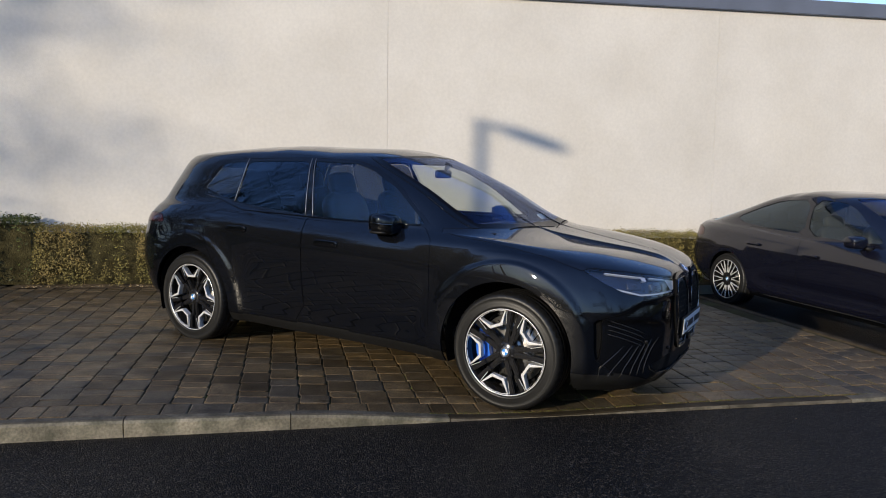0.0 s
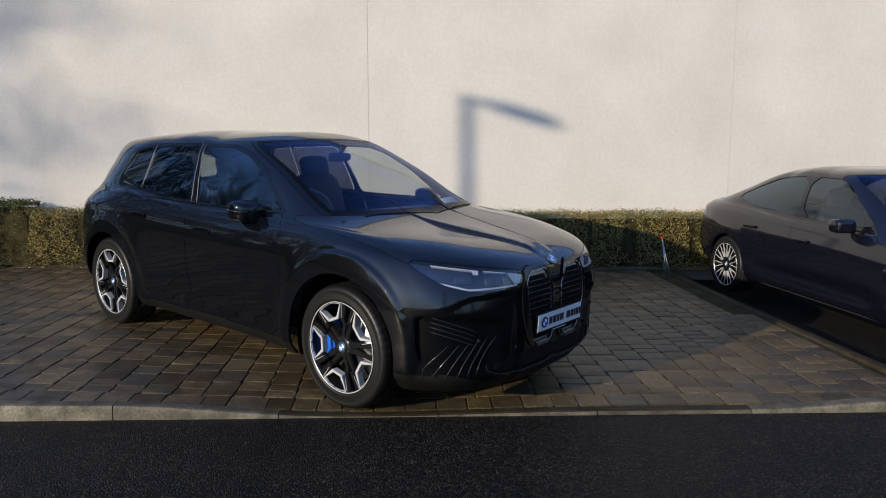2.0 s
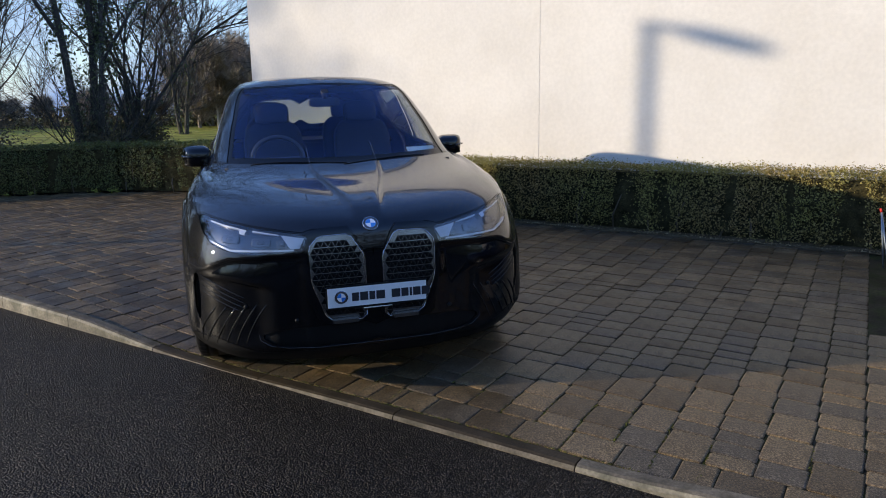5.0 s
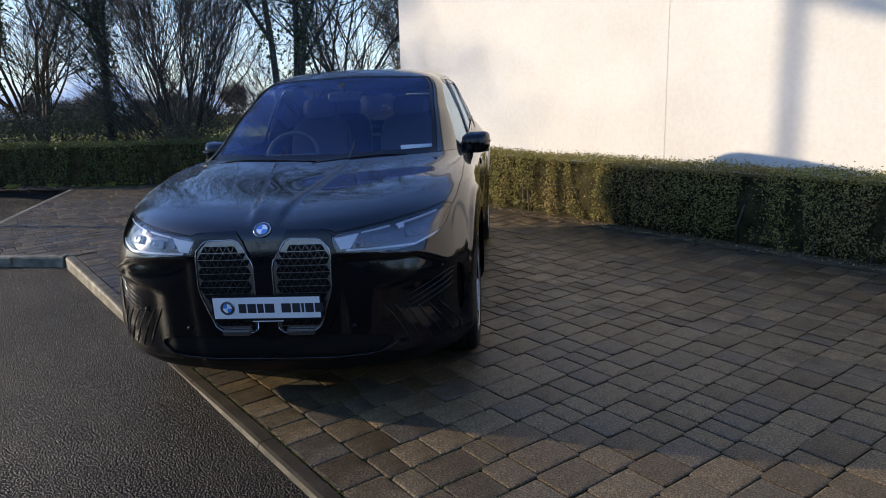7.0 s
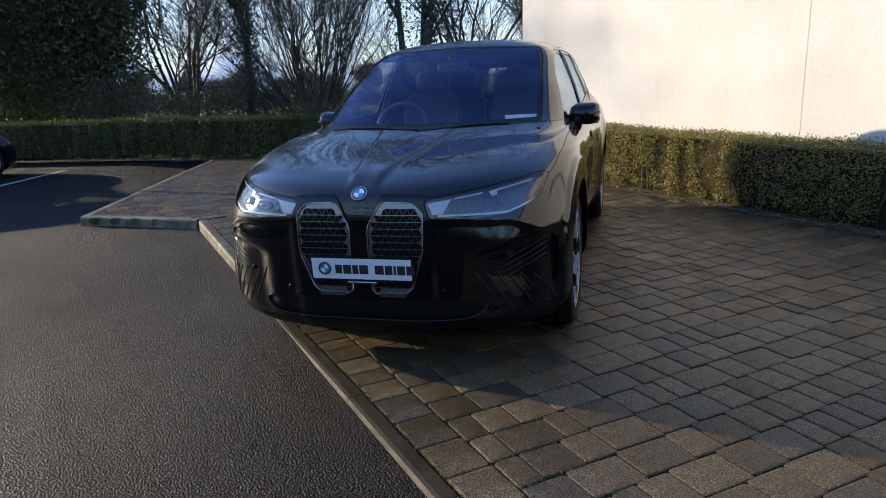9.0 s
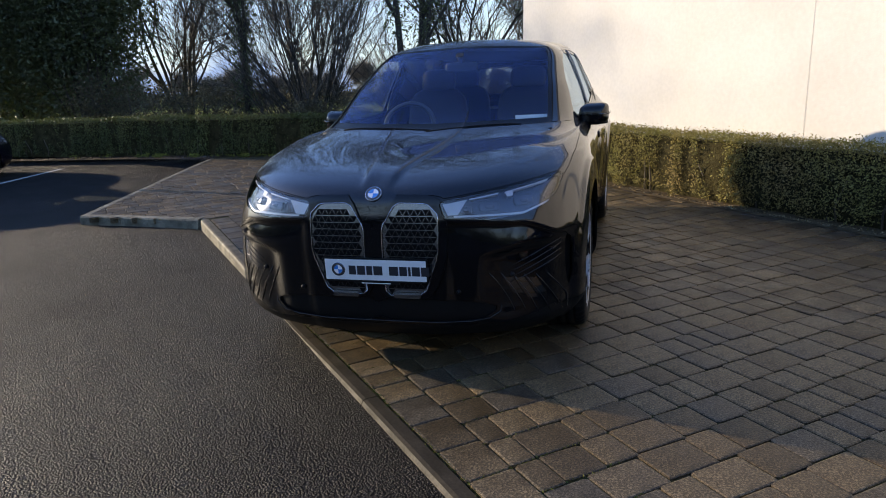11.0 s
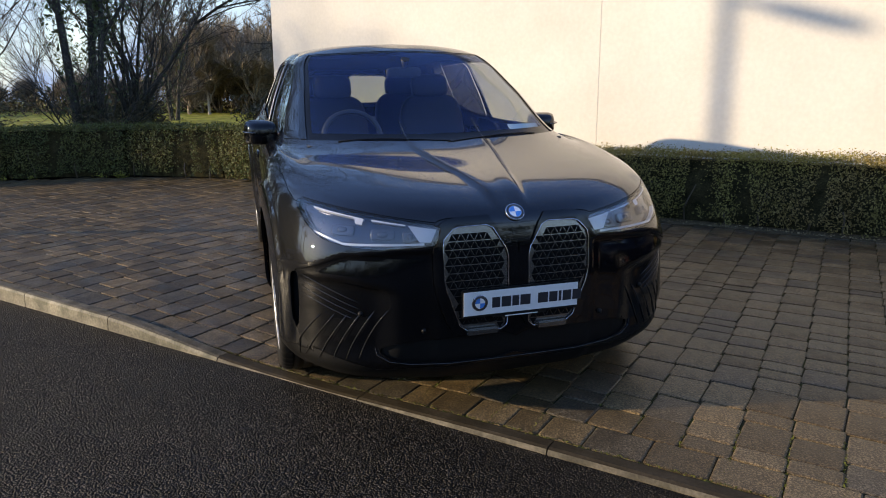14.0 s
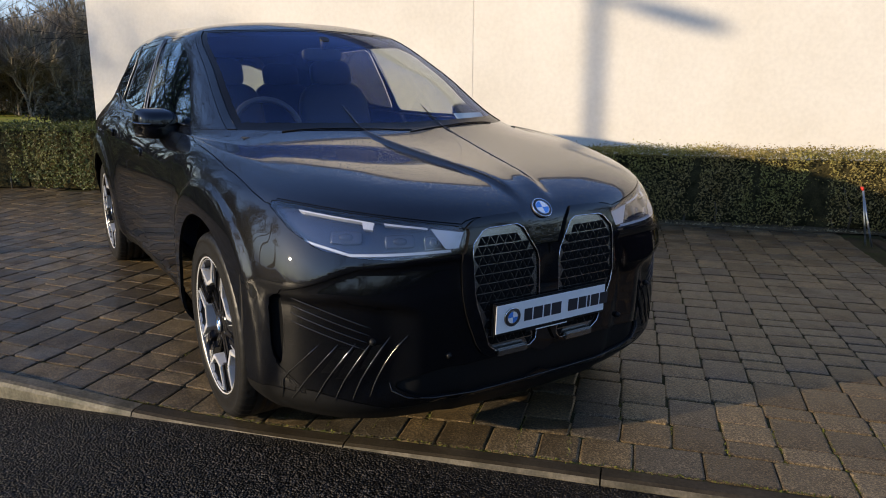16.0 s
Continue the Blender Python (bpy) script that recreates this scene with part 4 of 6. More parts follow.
            for j in range(7):
                t = j / 6
                for seq, (a, b) in ((top, (bar[0], bar[1])), (low_, (bar[3], bar[2]))):
                    p, n = front(s * (a[0] + (b[0] - a[0]) * t), a[1] + (b[1] - a[1]) * t + .006)
                    seq.append((u.verts.new(p - n * .008), u.verts.new(p - n * .026)))
            for (a, a2), (b, b2), (c, c2), (d, d2) in zip(top, top[1:], low_[1:], low_):
                for q in ((a, b, c, d), (a2, b2, b, a), (c2, d2, d, c)):
                    u.faces.new(q)
            bmesh.ops.recalc_face_normals(u, faces=u.faces)
            part("light_bar", u, M_LAMPWHITE, hl, "pale daytime light bar")
    panel("nose_panel", lift(bm, 11, flow, both=True), M_GLOSSBLACK, car, "gloss black lower bumper")
    panel("air_intake", lift(bm, 12, flow, both=True, inset=.012, skirt=0), M_PLASTIC, car, "dull black lower air intake")
    for f in (False, True):
        part("air_curtain", lift(bm, 17, flow, flip=f, inset=.02, skirt=0), M_GAP, car, "deep black air slot in the bumper corner")
    ib = bmesh.new()
    add_box(ib, (2.05, -.60, .23), (2.24, .60, .43), .01)
    part("radiator_core", ib, M_GAP, car, "deep black radiator behind the intake")
    panel("chin_trim", lift(bm, 15, flow, both=True), M_PLASTIC, car, "black lower edge of the front bumper")
    for f in (False, True):
        panel("rear_trim", lift(bm, 22, flow, flip=f), M_PLASTIC, car, "black lower edge of the rear bumper")
        panel("sill_trim", lift(bm, 21, flow, flip=f), M_PLASTIC, car, "black sill trim")
    gs = panel("grille_surround", lift(bm, 13, flow, both=True, inset=-.011, skirt=.024), M_GLOSSBLACK, car, "gloss black grille surround")
    # kidneys: dark pane, bright rim, relief of triangles
    for s in (-1, 1):
        k = panel("grille", lift(bm, 14, flow, flip=s > 0, inset=-.001, skirt=.01), M_GRILLE, car, "closed kidney grille with relief of triangles")
        rb = bmesh.new()
        loop = [front(s * abs(y), z) for y, z in kid]
        pts = [p + n * .010 for p, n in loop]
        tube(rb, pts + pts[:2], [.0022] * (len(pts) + 2), 6, cap=False)
        part("grille_rim", rb, M_CHROME, k, "thin bright grille rim")
        tb = bmesh.new()
        kid_in = [(.185 + (abs(a) - .185) * 1.0, .63 + (b - .63) * 1.0) for a, b in kid]
        pitch, rise = .038, .0330
        for j in range(14):
            for i in range(-1, 20):
                cy, cz = .02 + (i * .5) * pitch, .405 + j * rise
                up = (i + j) % 2 == 0
                tri = [(cy - pitch * .435, cz + (.06 if up else .94) * rise), (cy + pitch * .435, cz + (.06 if up else .94) * rise), (cy, cz + (.95 if up else .05) * rise)]
                if not all(inside(kid_in, *q) for q in tri):
                    continue
                ctr = (sum(q[0] for q in tri) / 3, sum(q[1] for q in tri) / 3)
                pc, nc = front(s * ctr[0], ctr[1])
                apex = tb.verts.new(pc + nc * .0035)
                base = []
                for q in tri:
                    p, n = front(s * q[0], q[1])
                    base.append(tb.verts.new(p + n * .0018))
                for a, b in ((0, 1), (1, 2), (2, 0)):
                    tb.faces.new((base[a], base[b], apex))
        bmesh.ops.recalc_face_normals(tb, faces=tb.faces)
        part("grille_relief", tb, M_GAP, k, "small dark triangles")
        # radar panels under the plate
        rp = bmesh.new()
        p, n = front(s * .160, .408)
        add_box(rp, (-.01, -.068, -.013), (.008, .068, .013), .004, Matrix.Translation(p + n * .015) @ n.to_track_quat("X", "Z").to_matrix().to_4x4())
        part("sensor_panel", rp, M_GRILLE, car, "satin sensor panel under the plate")
        # fins and slats of the bumper's corners
        for j in range(6):
            y0, z0 = .555 + .052 * j, .505 - .006 * j
            fb = bmesh.new()
            pts = []
            for q in range(7):
                t = q / 6
                p, n = front(s * min(.90, y0 + .115 * t + .012 * math.sin(3 * t)), z0 + .012 - .215 * t)
                pts.append(p + n * .003)
            tube(fb, pts, [.0015] + [.0026] * 5 + [.0012], 5)
            part("bumper_fin", fb, M_FIN, car, "thin glossy fin in the bumper corner")
        for j in (1, 2, 3):  # added mirror strips standing in for the gloss panel's pale reflection
            bb = bmesh.new()
            edge = []
            for q in range(5):
                t = .06 + (.60 - .14 * abs(j - 2)) * q / 4
                y0, z0 = .555 + .052 * j, .505 - .006 * j
                line_ = []
                for dy, up in ((.005, .001), (.047, .006)):
                    p, n = front(s * min(.90, y0 + dy + .10 * t), z0 - .185 * t)
                    line_.append(bb.verts.new(p + n * up))
                edge.append(line_)
            for a, b in zip(edge, edge[1:]):
                bb.faces.new((a[0], a[1], b[1], b[0])).smooth = True
            part("bumper_blade", bb, M_DARKMIRROR, car, "added dark mirror strip for the reflection between the bumper fins")
        for j in range(4):
            fb = bmesh.new()
            pts = []
            for q in range(7):
                t = q / 6
                p, n = front(s * (.875 - .21 * t), .648 - .100 * t - .028 * j)
                pts.append(p + n * .0015)
            tube(fb, pts, [.0012] + [.0020] * 5 + [.001], 5)
            part("bumper_slat", fb, M_FIN, car, "thin glossy slat in the bumper corner")
        for y, z in ((.66, .50), (.41, .425)):
            sb = bmesh.new()
            p, n = front(s * y, z)
            blob(sb, p + n * .002, (.012, .012, .012), 1, 14, 8)
            part("parking_sensor", sb, M_PLASTIC, car)
    lb = bmesh.new()
    edge = [(.605, .345), (.60, .315), (.55, .285), (.46, .268), (.30, .262), (.10, .262)]
    pts = [p + n * .002 for p, n in (front(-y, z) for y, z in edge)] + [p + n * .002 for p, n in (front(y, z) for y, z in reversed(edge))]
    tube(lb, pts, [.001] + [.0024] * (len(pts) - 2) + [.001], 6)
    part("intake_lip", lb, M_FIN, car, "thin glossy lip under the air intake")
    # sharp folds along the raised middle of the bonnet
    for s in (-1, 1):
        cb = bmesh.new()
        pts = []
        for q in range(25):
            x = 1.16 + 1.10 * q / 24
            hit = tree.ray_cast(Vector((x, -(0.066 + 0.150 * smoothstep(2.42, 1.3, x)), 3)), Vector((0, 0, -1)))
            pts.append(Vector((hit[0].x, s * abs(hit[0].y), hit[0].z + .0005)))
        tube(cb, pts, [.001] + [.0032] * 22 + [.002, .001], 8)
        part("bonnet_fold", cb, M_DEW, car, "sharp dewy fold in the bonnet")
    # badge, plate
    p, n = front(-.002, .900)
    tilt = math.degrees(math.atan2(n.z, n.x))
    at = Matrix.Translation((p.x + n.x * .004, 0, p.z + n.z * .004)) @ pose(0, 0, 0, 0, 0, 90) @ pose(0, 0, 0, -min(tilt, 48), 0, 0)
    roundel("badge", .041, car, at, "round blue and white badge")
    p, n = front(-.05, .54)
    plate_at = Matrix.Translation((p.x + .022, .008, .537)) @ pose(0, 0, 0, 0, 0, 90) @ pose(0, 0, 0, 3, 0, 0)
    pb = bmesh.new()
    add_box(pb, (-.268, -.004, -.062), (.268, .012, .062), .004)
    add_box(pb, (-.12, .0, -.072), (.12, .012, -.060), .002)
    plate = part("number_plate", pb, M_PLASTIC, car, "black plate holder with a white show plate", at=plate_at)
    pb = bmesh.new()
    add_box(pb, (-.26, -.0075, -.050), (.26, -.0045, .055), .001)
    part("plate_face", pb, M_WHITE, plate, "white show plate")
    roundel("plate_badge", .035, plate, Matrix.Translation((-.19, -.0075, .004)), "round blue and white badge")
    x = -.135
    for w in (.036, .042, .030, .046, 0, .046, .038, .012, .040, .040):
        if w:
            pb = bmesh.new()
            add_box(pb, (x, -.0088, -.022), (x + w, -.0076, .024))
            part("bar", pb, M_INK, plate, "plain black bar")
        x += (w or .022) * 1.0 + .0065
    pb = bmesh.new()
    add_box(pb, (-.075, -.0012, -.0685), (.075, -.0002, -.0645))
    part("bar", pb, M_WHITE, plate, "plain pale bar", at=Matrix.Translation((0, -.0045, .001)))
    # mirrors
    for s in (-1, 1):
        mb = bmesh.new()
        blob(mb, (.52, s * .960, 1.152), (.088, .092, .068), .5)
        for v in mb.verts:
            if v.co.x > .52:
                v.co.z += (.52 - v.co.x) * .25
                v.co.y -= s * (v.co.x - .52) * .35
        mir = part("wing_mirror", mb, M_GLOSSBLACK, car, "gloss black wing mirror", smooth=True)
        mb = bmesh.new()
        blob(mb, (.50, s * .962, 1.088), (.080, .084, .014), .6)
        part("mirror_base", mb, M_PLASTIC, mir)
        mb = bmesh.new()
        tube(mb, [Vector((.54, s * .90, 1.10)), Vector((.60, s * .86, 1.06))], [.02, .03], 8)
        part("mirror_stalk", mb, M_PLASTIC, mir)
        mb = bmesh.new()
        tube(mb, [Vector((.46, s * 1.060, 1.158)), Vector((.56, s * 1.055, 1.150)), Vector((.598, s * 1.01, 1.146)), Vector((.606, s * .93, 1.146))], [.003, .005, .005, .003], 6)
        part("indicator_strip", mb, M_DARKMIRROR, mir, "thin shiny indicator strip")
        mb = bmesh.new()
        add_box(mb, (.428, s * .962 - .070, 1.104), (.433, s * .962 + .070, 1.200), .002)
        part("mirror_glass", mb, M_MIRROR, mir)
    # thin bright line along the foot of the side windows
    for s in (-1, 1):
        tb = bmesh.new()
        pts = []
        for q in range(15):
            x = .74 - q * (2.16 / 14)
            p, n = side(x, 1.145 + .022 * smoothstep(.2, -1.1, x) + .10 * smoothstep(-.9, -1.42, x))
            pts.append(Vector((p.x, s * (abs(p.y) + .002), p.z)))
        tube(tb, pts, [.006] * 15, 6)
        part("window_trim", tb, M_GLOSSBLACK, car, "gloss black window trim")
    # wipers
    for y0, y1 in ((-.58, .02), (.0, .56)):
        wb = bmesh.new()
        pts = []
        for q in range(8):
            y = y0 + (y1 - y0) * q / 7
            hit = tree.ray_cast(Vector((1.43 - .20 * abs(y) - .02 * q / 7, -abs(y), 2)), Vector((0, 0, -1)))
            pts.append(Vector((hit[0].x, y, hit[0].z + .002)))
        tube(wb, pts, [.0028] * 8, 6)
        part("wiper", wb, M_GAP, car, "black windscreen wiper")
    # wheels
    for x, s in ((1.485, -1), (-1.51, -1), (1.485, 1), (-1.51, 1)):
        build_wheel("wheel", car, Matrix.Translation((x, s * .838, .388 if x < 0 else .368)) @ pose(0, 0, 0, 0, 5 if x > 0 else 24, 0 if s < 0 else 180), .392, .288, .265, "sport", M_BLUE if x > 0 else M_RIMBLACK)
    arch_liner(car, ((1.485, .385), (-1.51, .385)), .462, .93, .60)
    # underside
    ub = bmesh.new()
    add_box(ub, (-2.25, -.62, .20), (2.2, .62, .30), .02)
    part("underbody", ub, M_PLASTIC, car, "dull black underbody")
    cabin(car, 1.0)
    bm.free()
    return car


def seat(parent, x, y, rear=False):
    sb = bmesh.new()
    blob(sb, (x, y, .70), (.27, .25, .10), .45)
    t = pose(0, 0, 0, 0, -16, 0).to_3x3()
    blob(sb, (x - .30, y, 1.02), (.085, .25, .33), .5, turn=t)
    ob = part("seat", sb, M_CABIN, parent, "dark upholstered car seat")
    sb = bmesh.new()
    blob(sb, (x - .385, y, 1.40), (.055, .145, .095), .55, turn=t)
    part("headrest", sb, M_CABIN, ob)


def cabin(car, k):
    db = bmesh.new()
    add_box(db, (.60, -.80, .95), (1.02, .80, 1.09), .04)
    add_box(db, (.95, -.76, 1.05), (1.30, .76, 1.115), .02)
    part("dashboard", db, M_CABIN, car, "dark dashboard", smooth=True)
    for y in (-.38, .38):
        seat(car, .05, y)
        seat(car, -.95, y)
    db = bmesh.new()
    ringp = []
    for q in range(25):
        a = 2 * math.pi * q / 24
        v = pose(.55, -.38, 1.10, 0, -24, 0) @ Vector((0, .185 * math.cos(a), .17 * math.sin(a)))
        ringp.append(v)
    tube(db, ringp, [.016] * 25, 8, cap=False)
    tube(db, [Vector((.55, -.54, 1.10)), Vector((.58, -.38, 1.08)), Vector((.55, -.22, 1.10))], [.014, .03, .014], 8)
    part("steering_wheel", db, M_WHEELRIM, car, "dark steering wheel with a light rim")
    db = bmesh.new()
    blob(db, (.42, 0, 1.50), (.02, .12, .035), .5)
    tube(db, [Vector((.44, 0, 1.53)), Vector((.47, 0, 1.585))], [.014, .03], 8)
    part("rear_view_mirror", db, M_CABIN, car, "dark interior mirror")
    db = bmesh.new()
    add_box(db, (-.06, -.105, 0), (.0, .105, .004))
    part("paper_card", db, M_WHITE, car, "white card on the dashboard", at=Matrix.Translation((1.08, .60, 1.14)) @ pose(0, 0, 0, 0, 40, 12))
    db = bmesh.new()
    add_box(db, (-2.1, -.80, .36), (1.2, .80, .44), .02)
    add_box(db, (-2.12, -.76, .44), (-1.45, .76, 1.10), .03)
    part("cabin_floor", db, M_CABIN, car)


M_DEW = material("dewy_bonnet_paint", (0.0024, 0.0030, 0.0050), 0.45, 0.0, specular=0.08, vary=0.5, scale=40, fine=400, coat=1.0, coat_ior=1.6)
M_DEW.node_tree.nodes["Principled BSDF"].inputs["Coat Roughness"].default_value = 0.03
M_DEWROOF = material("dewy_roof_paint", (0.0022, 0.0027, 0.0027), 0.45, 0.0, specular=0.08, vary=0.04, scale=2, fine=900, coat=1.0, coat_ior=1.6)
M_BOWL = material("lamp_bowl", (0.035, 0.04, 0.055), 0.2, 0.6, vary=0.1)
M_LAMPGREY = material("lamp_unit", (0.05, 0.055, 0.07), 0.1, 0.5, vary=0.1)
M_LAMPWHITE = material("light_bar_white", (0.50, 0.51, 0.53), 0.25, vary=0.03)
M_GRILLE = material("satin_grille", (0.28, 0.275, 0.265), 0.26, 0.95, vary=0.05)
M_FIN = material("fin_dark", (0.045, 0.045, 0.046), 0.14, 0.5, vary=0.03)
M_DARKMIRROR = material("dark_mirror_metal", (0.16, 0.16, 0.16), 0.05, 1.0, vary=0.05)
M_MIRROR = material("mirror_face", (0.8, 0.8, 0.8), 0.01, 1.0, vary=0)
M_WHEELRIM = material("steering_leather", (0.05, 0.05, 0.055), 0.4, vary=0.1)


def beads(m, strength=0.35, scale=140):
    """Dew: small round drops on the clear coat."""
    nt = m.node_tree
    co, vo, rp, bp = (nt.nodes.new("ShaderNode" + k) for k in ("TexCoord", "TexVoronoi", "MapRange", "Bump"))
    vo.inputs["Scale"].default_value = scale
    nt.links.new(co.outputs["Object"], vo.inputs["Vector"])
    rp.inputs["From Min"].default_value, rp.inputs["From Max"].default_value = 0.06, 0.32
    rp.inputs["To Min"].default_value, rp.inputs["To Max"].default_value = 1.0, 0.0
    nt.links.new(vo.outputs["Distance"], rp.inputs["Value"])
    bp.inputs["Strength"].default_value, bp.inputs["Distance"].default_value = strength, 0.003
    nt.links.new(rp.outputs[0], bp.inputs["Height"])
    b = nt.nodes["Principled BSDF"]
    nt.links.new(bp.outputs[0], b.inputs["Coat Normal"])


beads(M_DEWROOF, 0.04, 200)
beads(M_DEW, 0.15, 90)
build_suv()


# ---------------------------------------------------------------- the saloon in the lower bay
def saloon_levels():
    return [
        level((2.15, 1.20, 3.6), (0.82, 0.82, 0.82, 0.83), (-2.36, -1.3, 3.6), ((.17, .18, .19), (.18, .18, .18, .2), (.24, .28, .30))),
        level((2.24, 1.20, 4.0), (0.89, 0.875, 0.875, 0.89), (-2.44, -1.3, 4.0), ((.26, .28, .29), (.27, .27, .27, .3), (.36, .40, .40))),
        level((2.27, 1.20, 4.0), (0.915, 0.90, 0.90, 0.92), (-2.49, -1.3, 4.0), ((.42, .44, .46), (.46, .46, .46, .48), (.54, .56, .56))),
        level((2.26, 1.20, 3.6), (0.92, 0.915, 0.915, 0.928), (-2.50, -1.3, 3.8), ((.58, .60, .63), (.63, .63, .64, .68), (.70, .70, .70))),
        level((2.22, 1.15, 3.0), (0.91, 0.918, 0.918, 0.925), (-2.50, -1.3, 3.4), ((.70, .73, .78), (.77, .78, .79, .82), (.84, .84, .84))),
        level((2.14, 1.10, 2.6), (0.875, 0.895, 0.895, 0.895), (-2.49, -1.3, 3.2), ((.78, .82, .86), (.86, .87, .89, .93), (.95, .96, .96))),
        level((1.95, 1.00, 2.5), (0.83, 0.865, 0.860, 0.84), (-2.46, -1.3, 3.0), ((.85, .88, .925), (.925, .93, .95, .99), (1.00, 1.01, 1.015))),
        level((1.25, 0.55, 2.8), (0.80, 0.82, 0.815, 0.79), (-2.34, -1.3, 2.8), ((.955, .97, .965), (.965, .97, .99, 1.03), (1.035, 1.04, 1.04))),
        level((0.74, 0.15, 3.2), (0.715, 0.73, 0.725, 0.70), (-1.86, -1.1, 2.6), ((1.245, 1.23, 1.21), (1.21, 1.22, 1.22, 1.20), (1.195, 1.185, 1.18))),
        level((0.25, -0.20, 3.6), (0.59, 0.60, 0.60, 0.58), (-1.40, -0.8, 2.6), ((1.435, 1.42, 1.41), (1.41, 1.418, 1.415, 1.398), (1.392, 1.350, 1.335))),
        level((0.12, -0.30, 3.2), (0.42, 0.43, 0.43, 0.415), (-1.22, -0.75, 2.6), ((1.462, 1.465, 1.466), (1.466, 1.472, 1.470, 1.455), (1.45, 1.415, 1.40))),
        level((0.02, -0.35, 3.0), (0.0, 0.0, 0.0, 0.0), (-1.10, -0.7, 3.0), ((1.475, 1.480, 1.482), (1.482, 1.487, 1.485, 1.475), (1.47, 1.44, 1.425))),
    ]


def saloon_shape(p, row):
    for hub in (1.428, -1.428):
        d = math.hypot(p.x - hub, p.z - .34)
        if p.y < -0.55 and p.z < .9:
            p.y -= 0.015 * smoothstep(.56, .39, d)
    if row < 4.5 and -1.0 < p.x < 1.0:
        p.y += 0.025 * math.exp(-((p.z - .40) / .09) ** 2) * smoothstep(1.0, .7, p.x) * smoothstep(-1.0, -.7, p.x)
    p.z += .035 * smoothstep(.70, 1.2, p.z)
    if 5 < row < 6.4 and p.x < -2.1:
        p.z += .015 * smoothstep(-2.3, -2.46, p.x)


def build_saloon(at):
    car = thing("saloon_car", "midnight blue fastback saloon parked in the lower bay", "car", at)
    bm = skin(saloon_levels(), saloon_shape)
    row, col, mark = (bm.faces.layers.int[k] for k in ("row", "col", "mark"))
    tree, flow = flow_of(bm)
    A = int(NF * .60)
    for f in bm.faces:
        if 7 * PER <= f[row] < 9 * PER:
            if f[col] < A:
                f[mark] = 1
            elif f[col] >= NF + NM + 12:
                f[mark] = 2
        elif f[row] >= 9 * PER:
            f[mark] = 3
    sd = lambda f: f[col] > NF * .55
    stamp(bm, [(2.5, -.001), (2.5, -.30), (2.2, -.45), (1.85, -.72), (1.5, -.77), (1.05, -.77), (.8, -.76), (.8, .001), (1.6, .001)], (0, 1), lambda f: 5.2 * PER <= f[row] < 7 * PER and f[col] <= NF + 2, 4)
    stamp(bm, soften([(.82, .86), (.85, .55), (.83, .27), (-.30, .27), (-.30, .8), (-.31, 1.02), (.3, 1.01), (.65, .99), (.80, .93)], 1), (0, 2), lambda f: sd(f) and f[row] < 7.2 * PER, 5)
    stamp(bm, soften([(-.31, 1.04), (-.305, .8), (-.305, .27), (-.75, .27), (-.95, .34), (-1.05, .55), (-1.18, .72), (-1.28, .86), (-1.26, 1.05), (-.8, 1.04)], 1), (0, 2), lambda f: sd(f) and f[row] < 7.2 * PER, 6)
    glass_at = lambda f: sd(f) and 6.6 * PER <= f[row] < 9.05 * PER
    stamp(bm, soften([(-.27, 1.02), (.2, 1.01), (.62, 1.01), (.67, 1.03), (.40, 1.22), (.20, 1.355), (.02, 1.412), (-.35, 1.42)], 1), (0, 2), glass_at, 7)
    stamp(bm, soften([(-.33, 1.025), (-.40, 1.42), (-.85, 1.392), (-1.2, 1.28), (-1.52, 1.145), (-1.34, 1.085), (-.8, 1.045)], 1), (0, 2), glass_at, 8)
    stamp(bm, soften([(-1.98, .86), (-2.02, .98), (-2.6, .98), (-2.6, .86), (-2.25, .84)], 1), (0, 2), lambda f: f[col] > NF + NM - 4 and f[row] < 7 * PER, 16)
    stamp(bm, soften([(-.36, .70), (-.36, .63), (-.62, .63), (-.80, .68), (-.82, .76), (-.60, .74)], 1), (1, 2), lambda f: f[row] < 6 * PER and f[col] < NF + 1, 10)
    stamp(bm, soften([(.001, .70), (-.30, .70), (-.30, .42), (-.22, .36), (.001, .36)], 1), (1, 2), lambda f: f[row] < 6 * PER and f[col] < NF + 1, 11)
    for f in bm.faces:
        if f[mark] == 0 and f.calc_center_median().z < .25 and f[row] < 2 * PER:
            f[mark] = 15
    low = lambda f: f[row] < 6 * PER
    for hub in ((1.428, .34), (-1.428, .34)):
        stamp(bm, ring(*hub, .362), (0, 2), low, 99)
        stamp(bm, [(hub[0] - .362, .34), (hub[0] + .362, .34), (hub[0] + .35, .08), (hub[0] - .35, .08)], (0, 2), low, 99)
    bm.normal_update()
    panel("body", lift(bm, 0, flow, both=True), M_BLUEPAINT, car, "midnight blue body shell")
    pane_flow = even(bm, (7, 8), flow)
    panel("windscreen", lift(bm, 1, flow, both=True, inset=.003, skirt=0), M_GLASS, car, "tinted windscreen")
    panel("rear_window", lift(bm, 2, flow, both=True, inset=.003, skirt=0), M_DARKGLASS, car)
    panel("roof", lift(bm, 3, flow, both=True, gap=.001), M_BLUEPAINT, car)
    panel("bonnet", lift(bm, 4, flow, both=True), M_BLUEPAINT, car)
    panel("grille", lift(bm, 11, flow, both=True, inset=.01), M_PLASTIC, car, "black kidney grille")
    panel("lower_trim", lift(bm, 15, flow, both=True), M_GLOSSBLACK, car)
